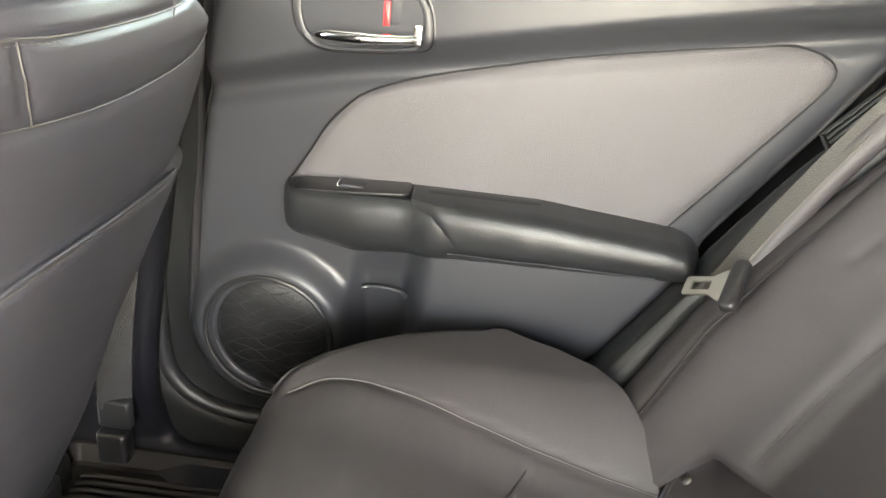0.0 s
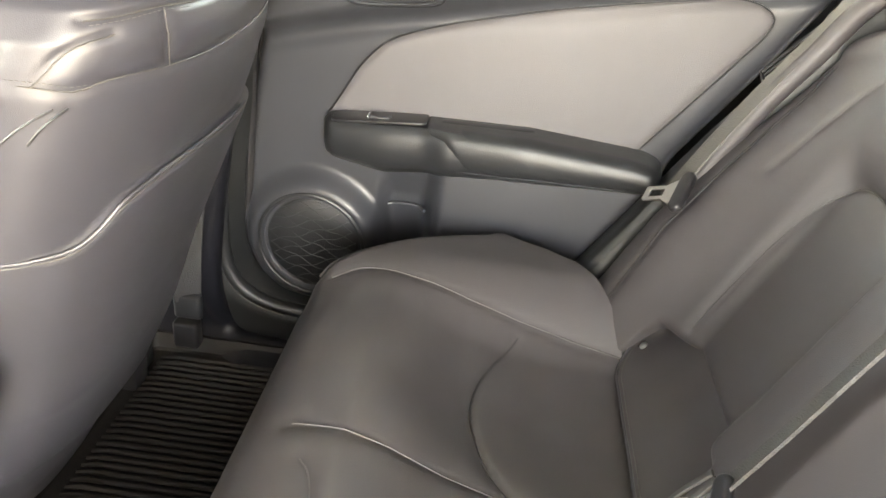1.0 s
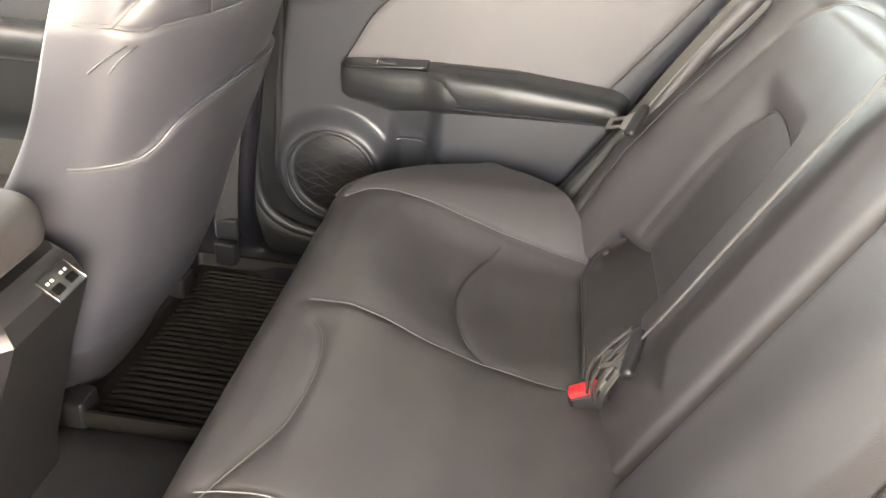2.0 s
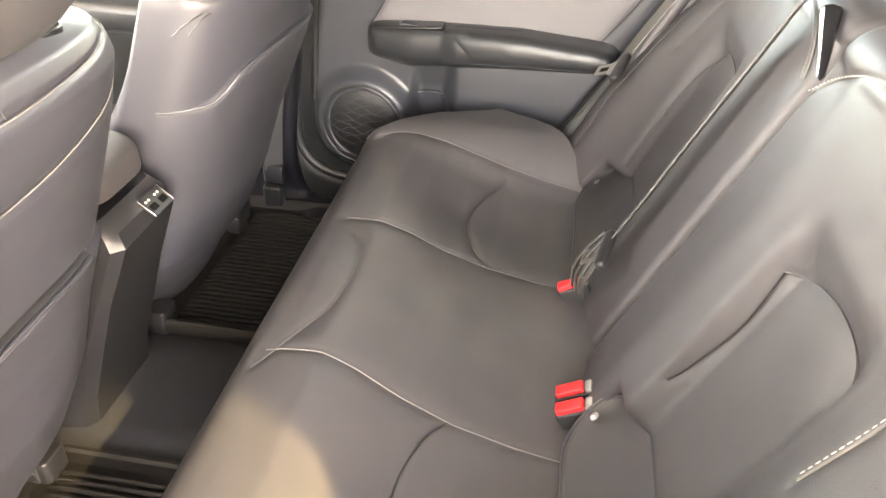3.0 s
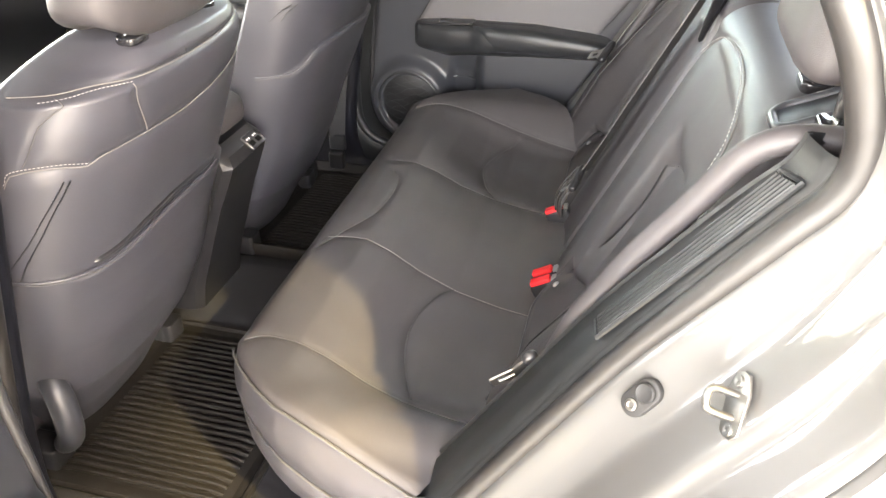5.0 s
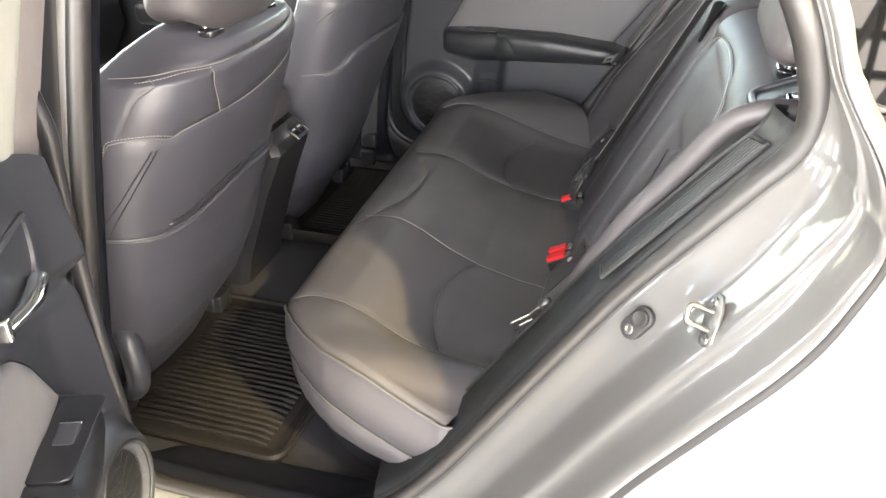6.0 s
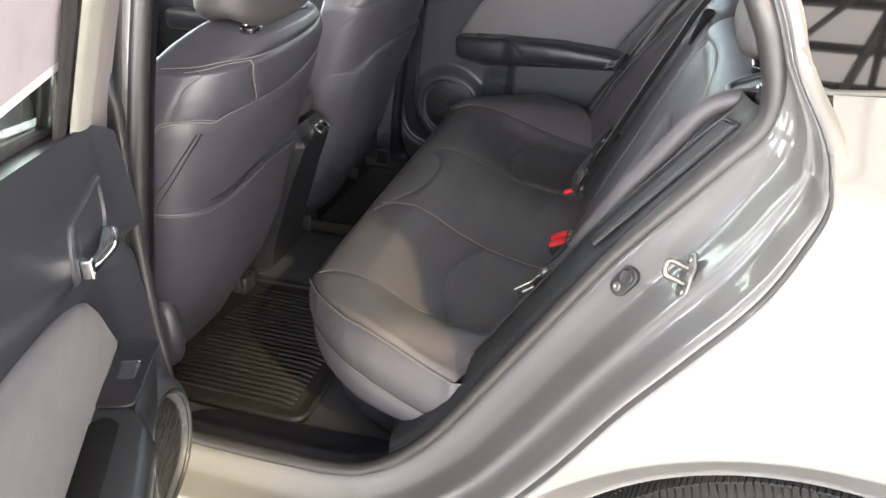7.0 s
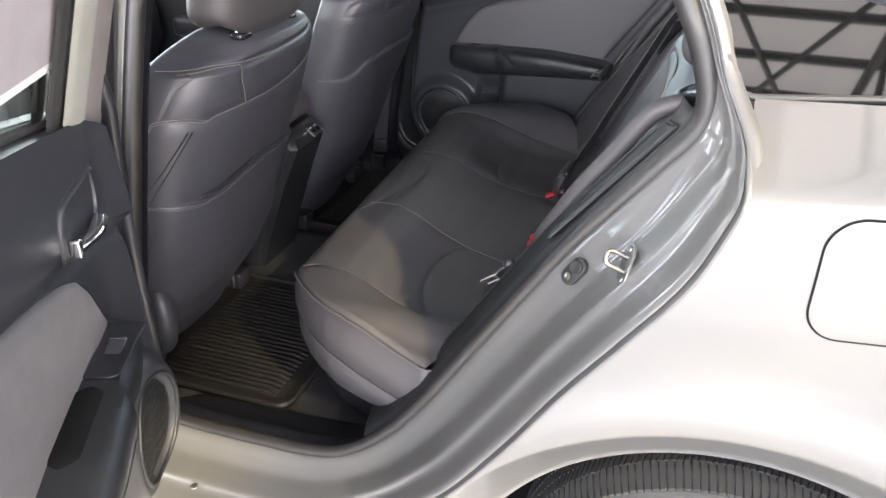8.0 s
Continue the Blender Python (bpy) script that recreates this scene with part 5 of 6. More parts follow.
def rear_door(name, label, side, dz=0.0):
    """side 1: the far door as it stands; -1: mirrored, about its hinge, to be swung open."""
    hinge = np.array([-0.030, 0.808, 0.0])
    top = thing(name, label, "car door", "rear doors")

    def put(pname, geo, mat, parent=None, lab="", smooth=True, angle=None):
        v = np.array(geo[0], float)
        f = list(geo[1])
        if side < 0:
            if pname in ("door_card", "door_edge", "door_shell", "edge_seal"):
                # the card's top rises towards the latch and rounds off at the hinge
                crest = np.interp(v[:, 0], [-0.02, 0.0, 0.012, 0.035, 0.06, 0.09, 0.122, 0.226, 0.305, 0.86], [0.955, 0.975, 1.0, 1.022, 1.037, 1.05, 1.060, 1.080, 1.096, 1.20])
                v[:, 2] = np.where(v[:, 2] > 0.90, 0.90 + (v[:, 2] - 0.90) * (crest - 0.90) / 0.155, v[:, 2])
            v[:, 1] -= 0.030 * (1 - step(v[:, 0], -0.05, 0.11)) * (1 - step(v[:, 2], 1.02, 1.14)) * (pname not in ("post_skin", "post_trim", "glass_run"))
            v = (v - hinge) * np.array([1, -1, 1]) + np.array([0, 0, dz])
            f = [tuple(reversed(q)) for q in f]
        return part(pname, (v, f), mat, parent or top, lab, smooth, angle)

    # card
    nz, nx = 150, 150
    zs = np.linspace(0.385, 1.055, nz)
    verts = []
    for z in zs:
        x0, x1 = np.interp(z, D_Z, D_L), np.interp(z, D_Z, D_R)
        for t in np.linspace(0, 1, nx):
            x = x0 + (x1 - x0) * t
            y = card_y(x, z)
            e = min(x - x0, x1 - x, z - 0.385)
            y += 0.022 * (1 - math.sqrt(max(0, 1 - max(0, 1 - e / 0.022) ** 2)))
            verts.append((x, float(y), z))
    verts = np.array(verts)
    put("door_card", (verts, grid_faces(nz, nx)), PLASTIC_GREY, lab="dark grey moulded door card", angle=60)
    g = verts.reshape(nz, nx, 3)
    loop = np.vstack([g[0], g[1:, -1], g[-1, ::-1][1:], g[::-1, 0][1:-1]])
    outer = loop.copy()
    outer[:, 1] = 0.80
    back = loop.copy()
    back[:, 1] = 0.872 - 0.10 * step(back[:, 2], 0.85, 1.06)
    big = back.copy()
    c = big.mean(0)
    big[:, [0, 2]] = c[[0, 2]] + (big[:, [0, 2]] - c[[0, 2]]) * 1.04
    mid = big.copy()
    mid[:, 1] -= 0.03
    m = len(loop)
    put("door_edge", (np.stack([loop, outer], 1).reshape(-1, 3), grid_faces(m, 2, True)), PLASTIC_DARK)
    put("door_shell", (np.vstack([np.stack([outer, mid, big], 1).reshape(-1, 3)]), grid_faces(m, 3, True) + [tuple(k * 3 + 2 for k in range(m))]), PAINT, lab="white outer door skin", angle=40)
    seal = loop + np.array([0, 0.030, 0])
    seal[:, [0, 2]] = c[[0, 2]] + (seal[:, [0, 2]] - c[[0, 2]]) * 1.015
    put("edge_seal", tube(spline(seal[::9], 160, True), 0.008, 8, True), RUBBER, lab="dark rubber seal")
    # cloth insert
    zi = np.linspace(0.736, 0.979, 60)
    rows = []
    for z in zi:
        xl, xr = np.interp(z, *zip(*INS_L)), np.interp(z, *zip(*INS_R))
        for t in np.linspace(0, 1, 70):
            x = xl + (xr - xl) * t
            e = min(x - xl, xr - x, 0.979 - z)
            rows.append((x, float(card_y(x, z)) - 0.001 - 0.007 * math.sqrt(1 - max(0, 1 - e / 0.03) ** 2), z))
    put("cloth_insert", (rows, grid_faces(60, 70)), UPHOLSTERY, lab="padded grey cloth insert", angle=70)
    rim = [(x, z) for z, x in INS_L] + [(x, z) for z, x in INS_R[::-1]]
    put("insert_groove", tube([(x, float(card_y(x, z)) - 0.0008, z) for x, z in spline(rim, 120)], 0.0018, 6), PLASTIC_DARK)
    # armrest
    def arm(x0, x1, zt, zb, reach, cap0, cap1, n=44, skew=0.0):
        ring = []
        for t in np.linspace(0, 1, n):
            x = x0 + (x1 - x0) * t
            k0 = math.sqrt(max(0, 1 - max(0, 1 - (x - x0) / cap0) ** 2)) if cap0 else 1
            k1 = math.sqrt(max(0, 1 - max(0, 1 - (x1 - x) / cap1) ** 2)) if cap1 else 1
            k = max(0.05, k0 * k1)
            wall = float(card_y(x, 0.72)) + 0.02
            top_z, bot_z = zt(x), zb(x)
            r = reach(x) * k
            h = top_z - bot_z
            for a, b in ((0, 1.0), (0.25, 1.0), (0.62, 0.995), (0.82, 0.97), (0.93, 0.88), (0.985, 0.74), (1.0, 0.58), (0.97, 0.40), (0.88, 0.24), (0.70, 0.12), (0.4, 0.03), (0, 0.0)):
                ring.append((x + skew * (1 - b) * (1 - t), wall - 0.02 - r * a + (0.02 if a == 0 else 0), bot_z + h * (0.5 + (b - 0.5) * (0.55 + 0.45 * k))))
        k = 12
        return ring, grid_faces(n, k, False, True) + [tuple(range(k))[::-1], tuple((n - 1) * k + j for j in range(k))]
    zt = lambda x: np.interp(x, [0.09, 0.25, 0.43, 0.58, 0.64], [0.742, 0.752, 0.757, 0.747, 0.735])
    zb = lambda x: np.interp(x, [0.09, 0.20, 0.33, 0.45, 0.60, 0.64], [0.672, 0.655, 0.672, 0.680, 0.690, 0.70])
    put("armrest", arm(0.096, 0.56, lambda x: zt(x) - 0.004 * (x > 0.28), zb, lambda x: np.interp(x, [0.09, 0.2, 0.3], [0.050, 0.064, 0.066]), 0.03, 0.24), PLASTIC, lab="black moulded armrest")
    put("armrest_pad", arm(0.262, 0.632, lambda x: zt(x) + 0.003, lambda x: zb(x) + 0.003, lambda x: np.interp(x, [0.26, 0.40, 0.6], [0.067, 0.076, 0.076]), 0.010, 0.03, 90, 0.065), PLASTIC, lab="padded armrest top")
    # a lighter grey line drawn in for the highlight under the pad
    lx = np.linspace(0.325, 0.575, 40)
    reach = lambda x: np.interp(x, [0.26, 0.40, 0.6], [0.067, 0.076, 0.076])
    put("pad_highlight", tube([(x, float(card_y(x, 0.72)) - 0.93 * float(reach(x)), float(zb(x)) + 0.003 + 0.27 * float(zt(x) - zb(x))) for x in lx], 0.0010, 5), PLASTIC_GREY)
    # no hollow here: a dark strip is drawn for the pocket's shade
    px = np.linspace(0.285, 0.440, 20)
    put("pull_cup", tube([(x, float(card_y(x, 0.75)) - 0.022, float(zt(x)) + 0.001) for x in px], [0.004, 0.014] + [0.021 if side < 0 else 0.015] * 16 + [0.014, 0.004], 12, flat=0.35 if side < 0 else 0.2, up=(0, 0, 1)), GAP if side < 0 else PLASTIC_DARK, lab="pull pocket, its shade drawn as a dark strip")
    put("cup_trim", tube([(x, float(card_y(x, 0.75)) - 0.006, float(zt(x)) + 0.006) for x in px], 0.0016, 6), CHROME)
    sw = Matrix.Translation((0.195, float(card_y(0.195, 0.75)) - 0.034, 0.7485)) @ pose(0, 0, 0, 0, -4, 0)
    sp = put("switch_plate", moved(rbox(0.150, 0.050, 0.004, 0.012, 0.0012), sw), PLASTIC_DARK, lab="flush black switch plate")
    put("window_switch", moved(rbox(0.034, 0.024, 0.006, 0.004, 0.002), sw @ pose(0.0, 0, 0.001, 0, 8, 0)), PLASTIC_GREY, sp, "window switch")
    put("switch_edge", moved(rbox(0.002, 0.024, 0.005, 0.0005, 0.0005), sw @ pose(-0.018, 0, 0.003)), CHROME, sp)
    # speaker
    turn = Matrix.Translation((SPK[0], float(card_y(SPK[0], SPK[1])) + 0.001, SPK[1])) @ pose(0, 0, 0, 0, 0, -4.3) @ pose(0, 0, 0, 90, 0, 0)
    grille = put("speaker_grille", moved(lathe([(0, 0.004), (0.05, 0.004), (0.082, 0.001), (0.089, -0.004), (0.089, -0.01), (0, -0.01)], 56), turn), MESH_GRILLE, lab="round black speaker grille with a diamond pattern")
    for k in range(-6, 7):
        for tilt in (1, -1):
            pts = []
            for u in np.linspace(-1, 1, 25):
                xx = 0.085 * u
                yy = 0.021 * k + tilt * 0.40 * xx + 0.003 * math.sin(u * 9 + k)
                if xx * xx + yy * yy < 0.083 ** 2:
                    pts.append((xx, yy, 0.0052 - 0.0030 * max(0, math.hypot(xx, yy) - 0.045) / 0.04))
            if len(pts) > 3:
                put("grille_rib", moved(tube(pts, 0.0006, 5), turn), PLASTIC_DARK, grille)
    put("speaker_ring", moved(tube([(0.094 * math.cos(a), 0.094 * math.sin(a), 0.012) for a in np.arange(64) * 2 * math.pi / 64], 0.004, 8, True), turn), PLASTIC)
    # bottle pocket lip
    lipx = np.linspace(0.208, 0.272, 14)
    put("pocket_lip", tube([(x, float(card_y(x, 0.58)) - 0.012, 0.588 + 0.004 * math.sin((x - 0.208) / 0.064 * math.pi)) for x in lipx], 0.003, 8), PLASTIC_GREY)
    # pull handle in its bezel
    o = np.array(spline([(0.117, 0.985), (0.118, 0.950), (0.130, 0.929), (0.155, 0.919), (0.21, 0.922), (0.262, 0.929), (0.274, 0.944), (0.271, 0.970), (0.262, 0.988), (0.245, 0.997), (0.18, 0.995), (0.130, 0.993)], 72, True))
    face = lambda x, z, d: float(card_y(x, min(z, 1.0))) - d
    c2 = o.mean(0)
    rim = []
    for k, d in ((1.085, -0.002), (1.075, 0.003), (1.02, 0.0055), (0.95, 0.004), (0.915, -0.006)):
        rim += [(c2[0] + (x - c2[0]) * k, face(x, z, d), c2[1] + (z - c2[1]) * k) for x, z in o]
    bez = put("handle_bezel", (rim, grid_faces(5, len(o), False, True)), PLASTIC_GREY, lab="flat grey handle bezel", angle=50)
    put("bezel_gap", tube([(c2[0] + (x - c2[0]) * 1.095, face(x, z, 0.0), c2[1] + (z - c2[1]) * 1.095) for x, z in o], 0.0014, 6, True), PLASTIC_DARK, bez)
    cup = []
    for k, d in ((0.93, -0.003), (0.86, -0.016), (0.72, -0.024), (0.45, -0.028), (0.05, -0.029)):
        cup += [(c2[0] + (x - c2[0]) * k, face(x, z, d + 0.003), c2[1] + (z - c2[1]) * k) for x, z in o]
    put("handle_cup", (cup, grid_faces(5, len(o), False, True)), PLASTIC, bez, angle=60)
    lev = spline([(0.136, face(0.14, 0.93, 0.006), 0.934), (0.160, face(0.16, 0.93, 0.014), 0.936), (0.205, face(0.21, 0.93, 0.018), 0.938), (0.245, face(0.25, 0.93, 0.015), 0.940), (0.266, face(0.266, 0.94, 0.010), 0.943)], 26)
    put("lever", tube(lev, [0.003, 0.006, 0.008, 0.0095, 0.0105] + [0.011] * 8 + [0.010, 0.0095, 0.009] + [0.0088] * 10, 14, flat=0.75), CHROME, bez, "chrome pull lever")
    put("lever_end", moved(rbox(0.010, 0.024, 0.014, 0.003, 0.002), Matrix.Translation((0.264, face(0.264, 0.95, 0.004), 0.948)) @ pose(0, 0, 0, 90, 0, 0)), CHROME, bez)
    put("lock_tab", moved(rbox(0.030, 0.036, 0.010, 0.004, 0.002), Matrix.Translation((0.243, face(0.24, 0.97, -0.010), 0.972)) @ pose(0, 0, 0, 90, 0, 0)), PLASTIC_GREY, bez, "small lock tab")
    if side > 0:
        put("lock_mark", moved(rbox(0.008, 0.028, 0.010, 0.001, 0.001), Matrix.Translation((0.2235, face(0.22, 0.97, -0.008), 0.966)) @ pose(0, 0, 0, 90, 0, 0)), RED, bez, "red lock mark")
    # window surround and pane
    frame_way = [(0.034, 0.762, 0.93), (0.043, 0.735, 1.03), (0.062, 0.70, 1.18), (0.095, 0.655, 1.36), (0.14, 0.64, 1.39), (0.45, 0.632, 1.40), (0.62, 0.635, 1.37), (0.73, 0.66, 1.28), (0.80, 0.70, 1.15), (0.84, 0.725, 1.06)]
    edge_x = (0.078, 0.098, 0.128) if side > 0 else (0.170, 0.168, 0.166)
    fr = put("window_surround", tube(spline(frame_way if side > 0 else frame_way[3:], 80), 0.030, 10, flat=0.75), PAINT, lab="white painted window surround")
    put("window_seal", tube(spline([(edge_x[0], 0.735, 1.05), (edge_x[1], 0.70, 1.18), (edge_x[2], 0.66, 1.33), (0.18, 0.645, 1.355), (0.45, 0.637, 1.365), (0.60, 0.64, 1.34), (0.69, 0.665, 1.26), (0.76, 0.70, 1.14), (0.79, 0.725, 1.06), (0.45, 0.745, 1.055)], 100, True), 0.008, 8, True), RUBBER, fr)
    if side < 0:
        # the open door's front post: painted strip, glass run and inner trim
        def strip(pname, left, right, d, mat, lab, z0=0.98, bow=0.004):
            rows = []
            for z in np.linspace(z0, 1.40, 26):
                for u in np.linspace(0, 1, 9):
                    x = left(z) + (right(z) - left(z)) * u
                    rows.append((x, 0.72 - 0.30 * (z - 1.05) - d - bow * math.sqrt(max(0, 1 - (2 * u - 1) ** 4)), z))
            rows = np.array(rows)
            rear = rows + np.array([0, 0.022, 0])
            put(pname, (np.vstack([rows, rear]), grid_faces(26, 9) + [tuple(k + 234 for k in q)[::-1] for q in grid_faces(26, 9)]), mat, fr, lab, angle=50)
        strip("post_skin", lambda z: 0.076, lambda z: 0.169, 0.0, POST_LIT, "door post in body paint, brightened for the light on it")
        strip("glass_run", lambda z: 0.169, lambda z: 0.212, -0.006, RUBBER, "black glass run", 1.02)
        strip("post_trim", lambda z: np.interp(z, [0.90, 0.98, 1.08, 1.40], [-0.030, -0.020, -0.008, 0.005]), lambda z: 0.0735, -0.001, POST_TRIM, "mauve grey post trim", 0.90, 0.002)
    left = (0.085, 0.10, 0.13) if side > 0 else (0.155, 0.155, 0.155)
    pane = [(left[0], 0.742, 1.05), (left[1], 0.705, 1.18), (left[2], 0.665, 1.34), (0.18, 0.65, 1.36), (0.45, 0.642, 1.37), (0.60, 0.645, 1.34), (0.69, 0.67, 1.26), (0.76, 0.705, 1.14), (0.79, 0.74, 1.05)]
    ob = put("pane", (pane + [(x, y + 0.004, z) for x, y, z in pane], [tuple(range(9)), tuple(range(17, 8, -1))] + [(k, (k + 1) % 9, 9 + (k + 1) % 9, 9 + k) for k in range(9)]), GLASS, fr, "clear window pane", smooth=False)
    ob.visible_shadow = False
    rise = 0.0 if side > 0 else 0.20
    if side < 0:
        # a printed sheet stuck to the inside of the pane
        inside = lambda x, z: (x, 0.742 - 0.27 * (z - 1.05) - 0.013, z)
        for pname, d, lift, mat, lab in (("sheet_border", 0.0, 0.0, PAPER, "white border of a sheet on the window"), ("sheet_print", 0.011, 0.0012, PAPER_PRINT, "pale lavender printed sheet")):
            o = inset(ccw(np.array([(0.187, 1.147), (0.430, 1.153), (0.430, 1.31), (0.145, 1.31), (0.136, 1.216)])), d)
            front = [tuple(np.array(inside(x, z)) - np.array([0, lift, 0])) for x, z in o]
            rear = [(x, y + 0.0008, z) for x, y, z in front]
            n = len(front)
            put(pname, (front + rear, [tuple(range(n)), tuple(range(2 * n - 1, n - 1, -1))] + [(k, (k + 1) % n, n + (k + 1) % n, n + k) for k in range(n)]), mat, fr, lab, smooth=False)
    put("window_ledge", tube([(x, 0.772 - 0.02 * (x - 0.03), 1.052 + rise * max(0.0, x - 0.10)) for x in np.linspace(0.035 if side > 0 else 0.205, 0.845, 24)], 0.036, 10, flat=0.42), RUBBER, lab="black rubber window ledge")
    put("front_seal", tube(spline([(0.20, 0.757, 0.388), (0.05, 0.757, 0.392), (0.008, 0.757, 0.404), (-0.022, 0.757, 0.432), (-0.042, 0.757, 0.50), (-0.038, 0.757, 0.60), (-0.028, 0.756, 0.75), (-0.02, 0.75, 0.95), (0.005, 0.725, 1.10), (0.05, 0.66, 1.38)], 80), 0.011, 10, flat=0.8), PLASTIC_DARK, lab="black rubber front seal")
    return top


rear_door("rear_door", "closed rear door with grey cloth insert and black armrest", 1)
near_door = rear_door("rear_door", "open rear door with dark card and chrome lever", -1, -0.050)
near_door.matrix_basis = Matrix.Translation((-0.044, -0.804, 0)) @ pose(0, 0, 0, 0, 0, -66.8)

# ---- belts and buckles ----
def tongue(parent, m, name="tongue"):
    base = slab([(-0.022, -0.012), (0.022, -0.012), (0.020, -0.004), (0.0122, 0.008), (-0.0122, 0.008), (-0.020, -0.004)], 0.0026, 0.0006)
    tip = moved(slab(rounded(0.0244, 0.009, 0.003), 0.0026, 0.0006), Matrix.Translation((0, 0.0335, 0)))
    bars = [moved(slab(rounded(0.0062, 0.026, 0.0005), 0.0026, 0.0006), Matrix.Translation((x, 0.020, 0))) for x in (-0.0091, 0.0091)]
    t = part(name, moved(join(base, tip, *bars), m), BELT_STEEL, parent, "steel belt tongue", smooth=False)
    part("tongue_grip", moved(rbox(0.066, 0.020, 0.013, 0.009, 0.005), m @ Matrix.Translation((0, -0.019, -0.005))), PLASTIC_DARK, t, "black tongue grip")
    return t


far_belt = thing("seat_belt", "seat belt with steel tongue beside the backrest, upper webbing coloured as lit", "seat belt", "rear seat belts")
part("lower_webbing", strap(spline([(0.568, 0.617, 0.540), (0.585, 0.614, 0.585), (0.610, 0.606, 0.640), (0.628, 0.588, 0.690), (0.626, 0.560, 0.735)], 30), 0.036, (-0.75, -0.55, 0.35)), WEB, far_belt)
part("upper_webbing", strap(spline([(0.616, 0.546, 0.735), (0.655, 0.562, 0.80), (0.710, 0.575, 0.885), (0.778, 0.585, 0.985), (0.845, 0.592, 1.10), (0.93, 0.59, 1.22)], 40), 0.029, (-0.82, -0.28, 0.45)), WEB_LIT, far_belt, "upper webbing in a lighter tone for the light on it")
tongue(far_belt, axes((0.30, 0.62, 0.42), (-0.62, 0.0, -0.5), (0.614, 0.522, 0.754)))

near_belt = thing("seat_belt", "black seat belt with steel tongue beside the open doorway", "seat belt", "rear seat belts")
part("lower_webbing", strap(spline([(0.505, -0.610, 0.46), (0.530, -0.615, 0.53), (0.565, -0.618, 0.61), (0.630, -0.612, 0.715)], 30), 0.047, (-0.90, 0.17, 0.42)), WEB, near_belt)
part("upper_webbing", strap(spline([(0.640, -0.610, 0.727), (0.690, -0.609, 0.80), (0.745, -0.608, 0.86), (0.83, -0.606, 0.94), (0.92, -0.60, 1.03), (0.98, -0.59, 1.15)], 40), 0.040, (-0.66, 0.12, 0.40)), WEB, near_belt)
tongue(near_belt, axes((0.19, 0.60, -0.83), (-0.054, -0.016, -0.040), (0.610, -0.586, 0.702)))

mid_belt = thing("seat_belt", "grey seat belt hanging down the backrest to its buckle", "seat belt", "rear seat belts")
part("webbing", strap(spline([(0.626, 0.106, 0.645), (0.661, 0.106, 0.715), (0.700, 0.105, 0.80), (0.771, 0.102, 0.95), (0.795, 0.100, 1.0), (0.83, 0.098, 1.04), (0.90, 0.098, 1.05)], 40), 0.040, (-0.86, 0.42, 0.40)), WEB, mid_belt, "grey webbing")
for k in range(4):
    part("loose_fold", tube(spline([(0.620 - 0.002 * k, 0.090 + 0.008 * k, 0.650), (0.603 - 0.004 * k, 0.076 + 0.014 * k, 0.615), (0.590 - 0.005 * k, 0.072 + 0.015 * k, 0.580), (0.592 - 0.005 * k, 0.086 + 0.008 * k, 0.548)], 18), 0.0045, 8, flat=0.5), RUBBER, mid_belt, "black folded webbing")
tongue(mid_belt, axes((0.2, 0.7, 0.4), (-0.037, 0.021, -0.051), (0.607, 0.090, 0.626)))


def buckle(x, y, z, lab):
    top = thing("belt_buckle", lab, "buckle", "belt buckles", at=(x, y, z))
    m = pose(0, 0, 0, 0, -28, 0)
    part("housing", moved(rbox(0.052, 0.024, 0.075, 0.006, 0.004), m @ Matrix.Translation((0, 0, -0.075))), PLASTIC_DARK, top)
    part("button", moved(rbox(0.038, 0.0185, 0.012, 0.003, 0.002), m @ Matrix.Translation((-0.004, 0, -0.005))), RED, top, "red release button")
    part("slot", moved(rbox(0.009, 0.020, 0.006, 0.002, 0.001), m @ Matrix.Translation((0.021, 0, -0.003))), BELT_STEEL, top)


buckle(0.587, -0.114, 0.540, "black belt buckle with a red release button")
buckle(0.588, -0.146, 0.540, "black belt buckle with a red release button")
buckle(0.578, 0.118, 0.545, "black belt buckle half hidden by loose webbing")

# front belt on the far pillar
fb = thing("front_seat_belt", "black front seat belt hanging down the pillar", "seat belt")
part("webbing", strap(spline([(-0.030, 0.630, 1.0), (-0.068, 0.640, 0.76), (-0.102, 0.640, 0.55), (-0.113, 0.640, 0.43), (-0.114, 0.640, 0.405)], 24), 0.046, (0.5, -0.85, 0.0)), WEB_BLACK, fb)
part("anchor", moved(rbox(0.05, 0.018, 0.045, 0.008, 0.005), Matrix.Translation((-0.114, 0.640, 0.372))), PLASTIC, fb, "black plastic anchor")
part("anchor_foot", moved(rbox(0.045, 0.03, 0.05, 0.008, 0.005), Matrix.Translation((-0.120, 0.642, 0.312))), PLASTIC_DARK, fb)

# fold knob let into the shoulder of the near backrest
kn = thing("fold_lever", "glossy black backrest release in a recess", "release lever", at=(0.884, -0.492, 1.026))
part("recess", moved(rbox(0.096, 0.052, 0.010, 0.016, 0.004), pose(0, 0, -0.007, 0, -24, 0)), PLASTIC, kn)
part("latch", moved(rbox(0.050, 0.034, 0.008, 0.008, 0.003), pose(0.016, 0.004, -0.001, 0, -20, 0)), GLOSS_BLACK, kn)
part("lip", moved(tube([(*p, 0) for p in rounded(0.102, 0.058, 0.018, 6)], 0.0055, 10, True), pose(0, 0, 0.003, 0, -24, 0)), PLASTIC_GREY, kn)

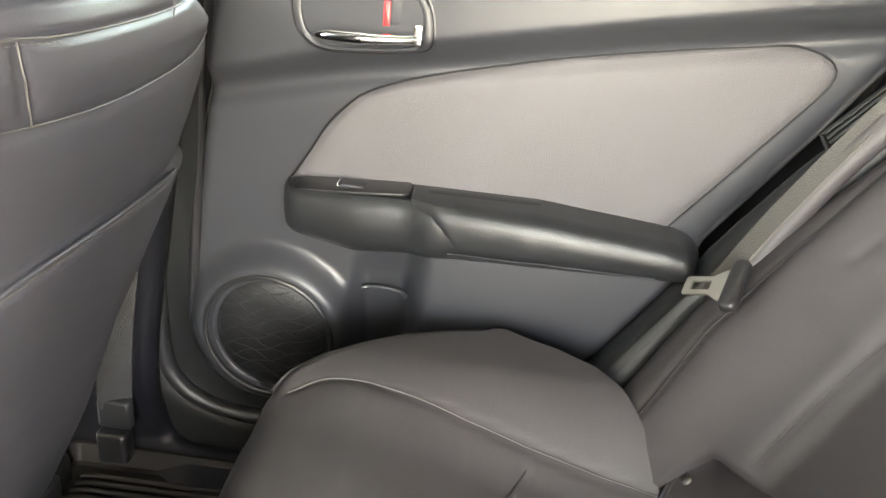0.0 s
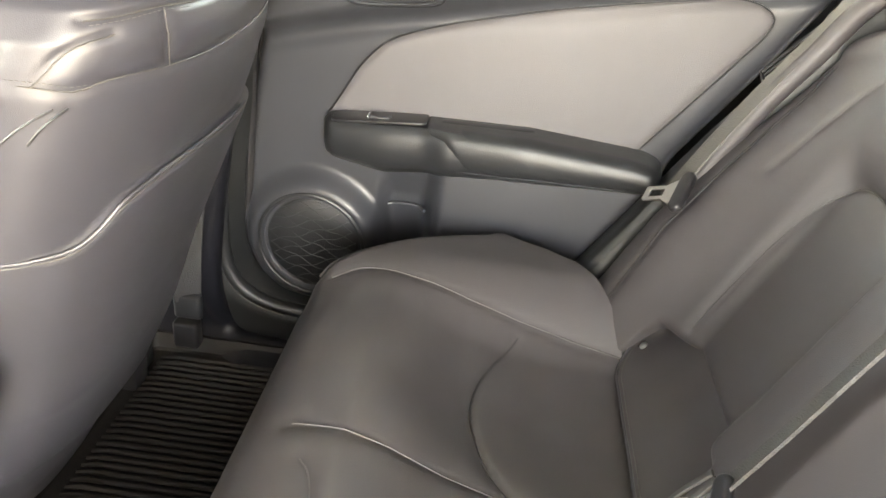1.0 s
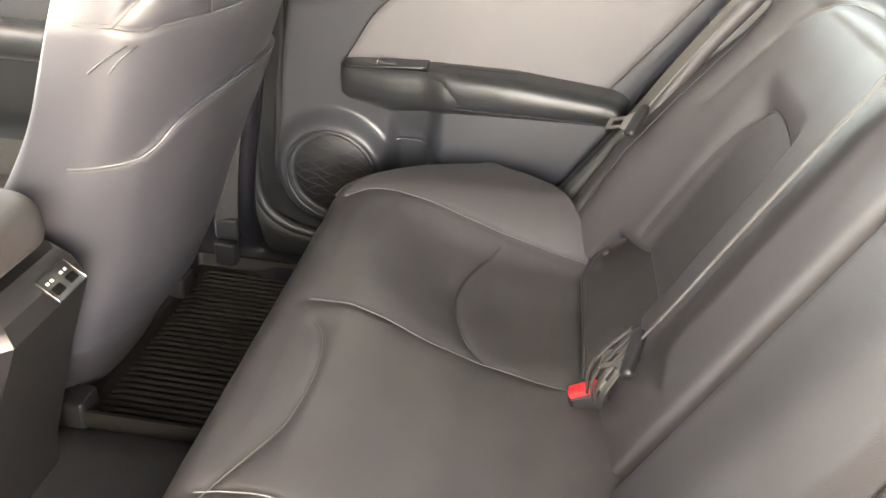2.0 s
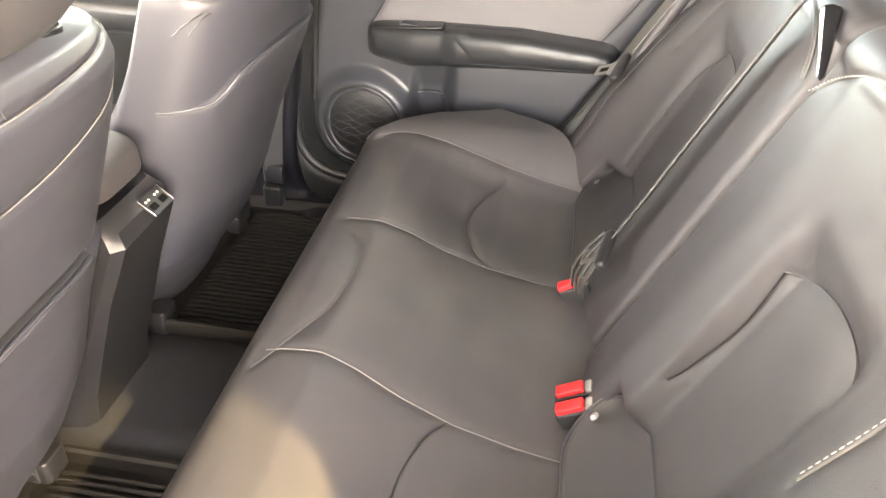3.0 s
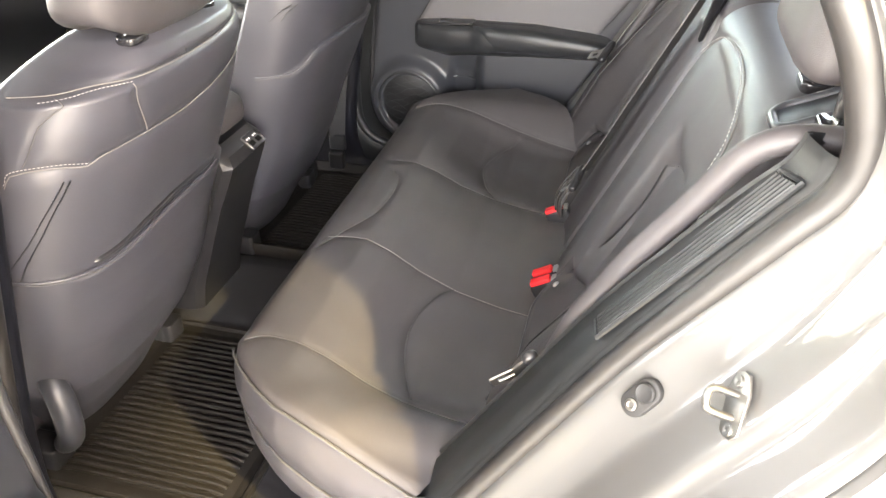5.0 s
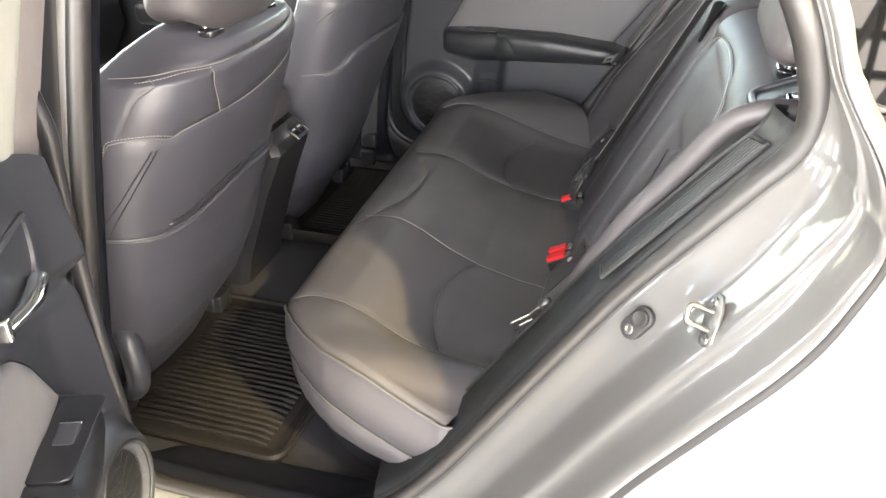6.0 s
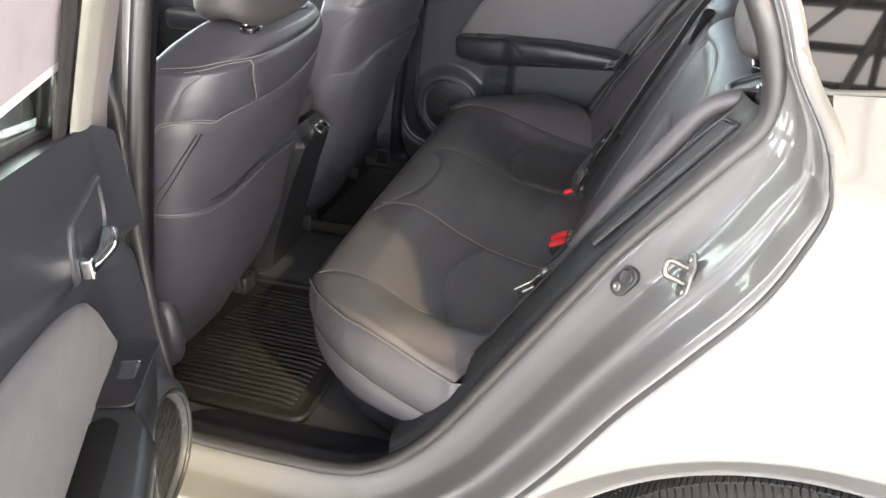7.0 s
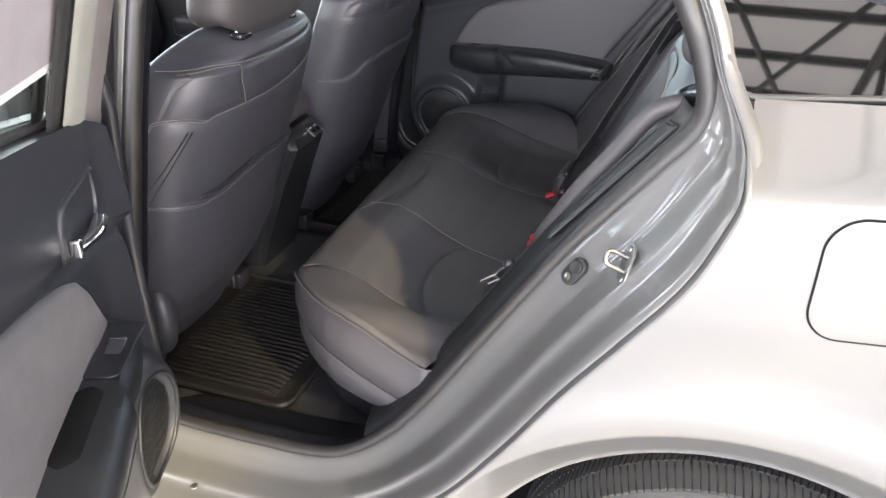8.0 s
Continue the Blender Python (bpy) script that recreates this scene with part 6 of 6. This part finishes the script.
# ---- ground and hall ----
tagged(part("ground", ([(-60, -60, 0), (60, -60, 0), (60, 60, 0), (-60, 60, 0)], [(0, 1, 2, 3)]), CONCRETE, smooth=False), "pale concrete floor of an open hall", "ground", kind="structure")
hall = thing("hall_roof", "beige sheet roof on dark steel trusses", "roof", kind="structure")
EAVE, RIDGE, DEEP = -9.0, 9.0, 12.0
ROOF_END = 11.0
# two spans of sheet; the gap between is invented to aim the sun
for x0, x1 in ((-DEEP, 4.97), (6.7, ROOF_END)):
    nsh = int((x1 - x0) * 5)
    sheet = [(x, y, 5.0 + 0.02 * (y - EAVE) + 0.02 * math.sin(x * 12)) for x in np.linspace(x0, x1, nsh) for y in np.linspace(EAVE, RIDGE, 10)]
    part("sheet", (sheet, grid_faces(nsh, 10)), ROOF_SHEET, hall)
for k in range(14):
    x = ROOF_END - 0.3 - 1.65 * k
    part("truss_chord", tube([(x, EAVE, 4.85), (x, RIDGE, 4.85 + 0.02 * (RIDGE - EAVE))], 0.05, 6), TRUSS, hall)
    part("truss_chord", tube([(x, EAVE, 4.85), (x, EAVE + 1.6, 3.9), (x, RIDGE, 3.9)], 0.06, 6), TRUSS, hall)
    zig = []
    for j in range(25):
        y = EAVE + 1.6 + (RIDGE - EAVE - 1.6) * j / 24
        zig.append((x, y, 3.9 if j % 2 else 4.85 + 0.02 * (y - EAVE)))
    part("truss_web", tube(zig, 0.035, 5), TRUSS, hall)
for k in range(27):
    y = EAVE + 0.3 + (RIDGE - EAVE - 0.6) * k / 26
    part("purlin", tube([(-DEEP, y, 4.92 + 0.02 * (y - EAVE)), (ROOF_END, y, 4.92 + 0.02 * (y - EAVE))], 0.048, 6), TRUSS, hall)
for k in range(13):
    x0 = ROOF_END - 0.3 - 1.65 * k
    for j in range(4):
        y0, y1 = EAVE + 0.3 + 3.9 * j, EAVE + 0.3 + 3.9 * (j + 1)
        part("brace_rod", tube([(x0, y0, 4.70), (x0 - 1.65, y1, 4.78)], 0.03, 5), TRUSS, hall)
        part("brace_rod", tube([(x0 - 1.65, y0, 4.70), (x0, y1, 4.78)], 0.03, 5), TRUSS, hall)
# unseen wall, added to cut the light that comes from behind the car
for name, cx, cy, w, d in (("added_wall_rear", 11.2, 0.0, 0.2, 19.0),):
    tagged(part(name, moved(rbox(w, d, 5.3, 0.01, 0.005), Matrix.Translation((cx, cy, 0))), PLASTER), "plain pale wall, unseen, added to hold back light from behind", "wall", kind="structure")
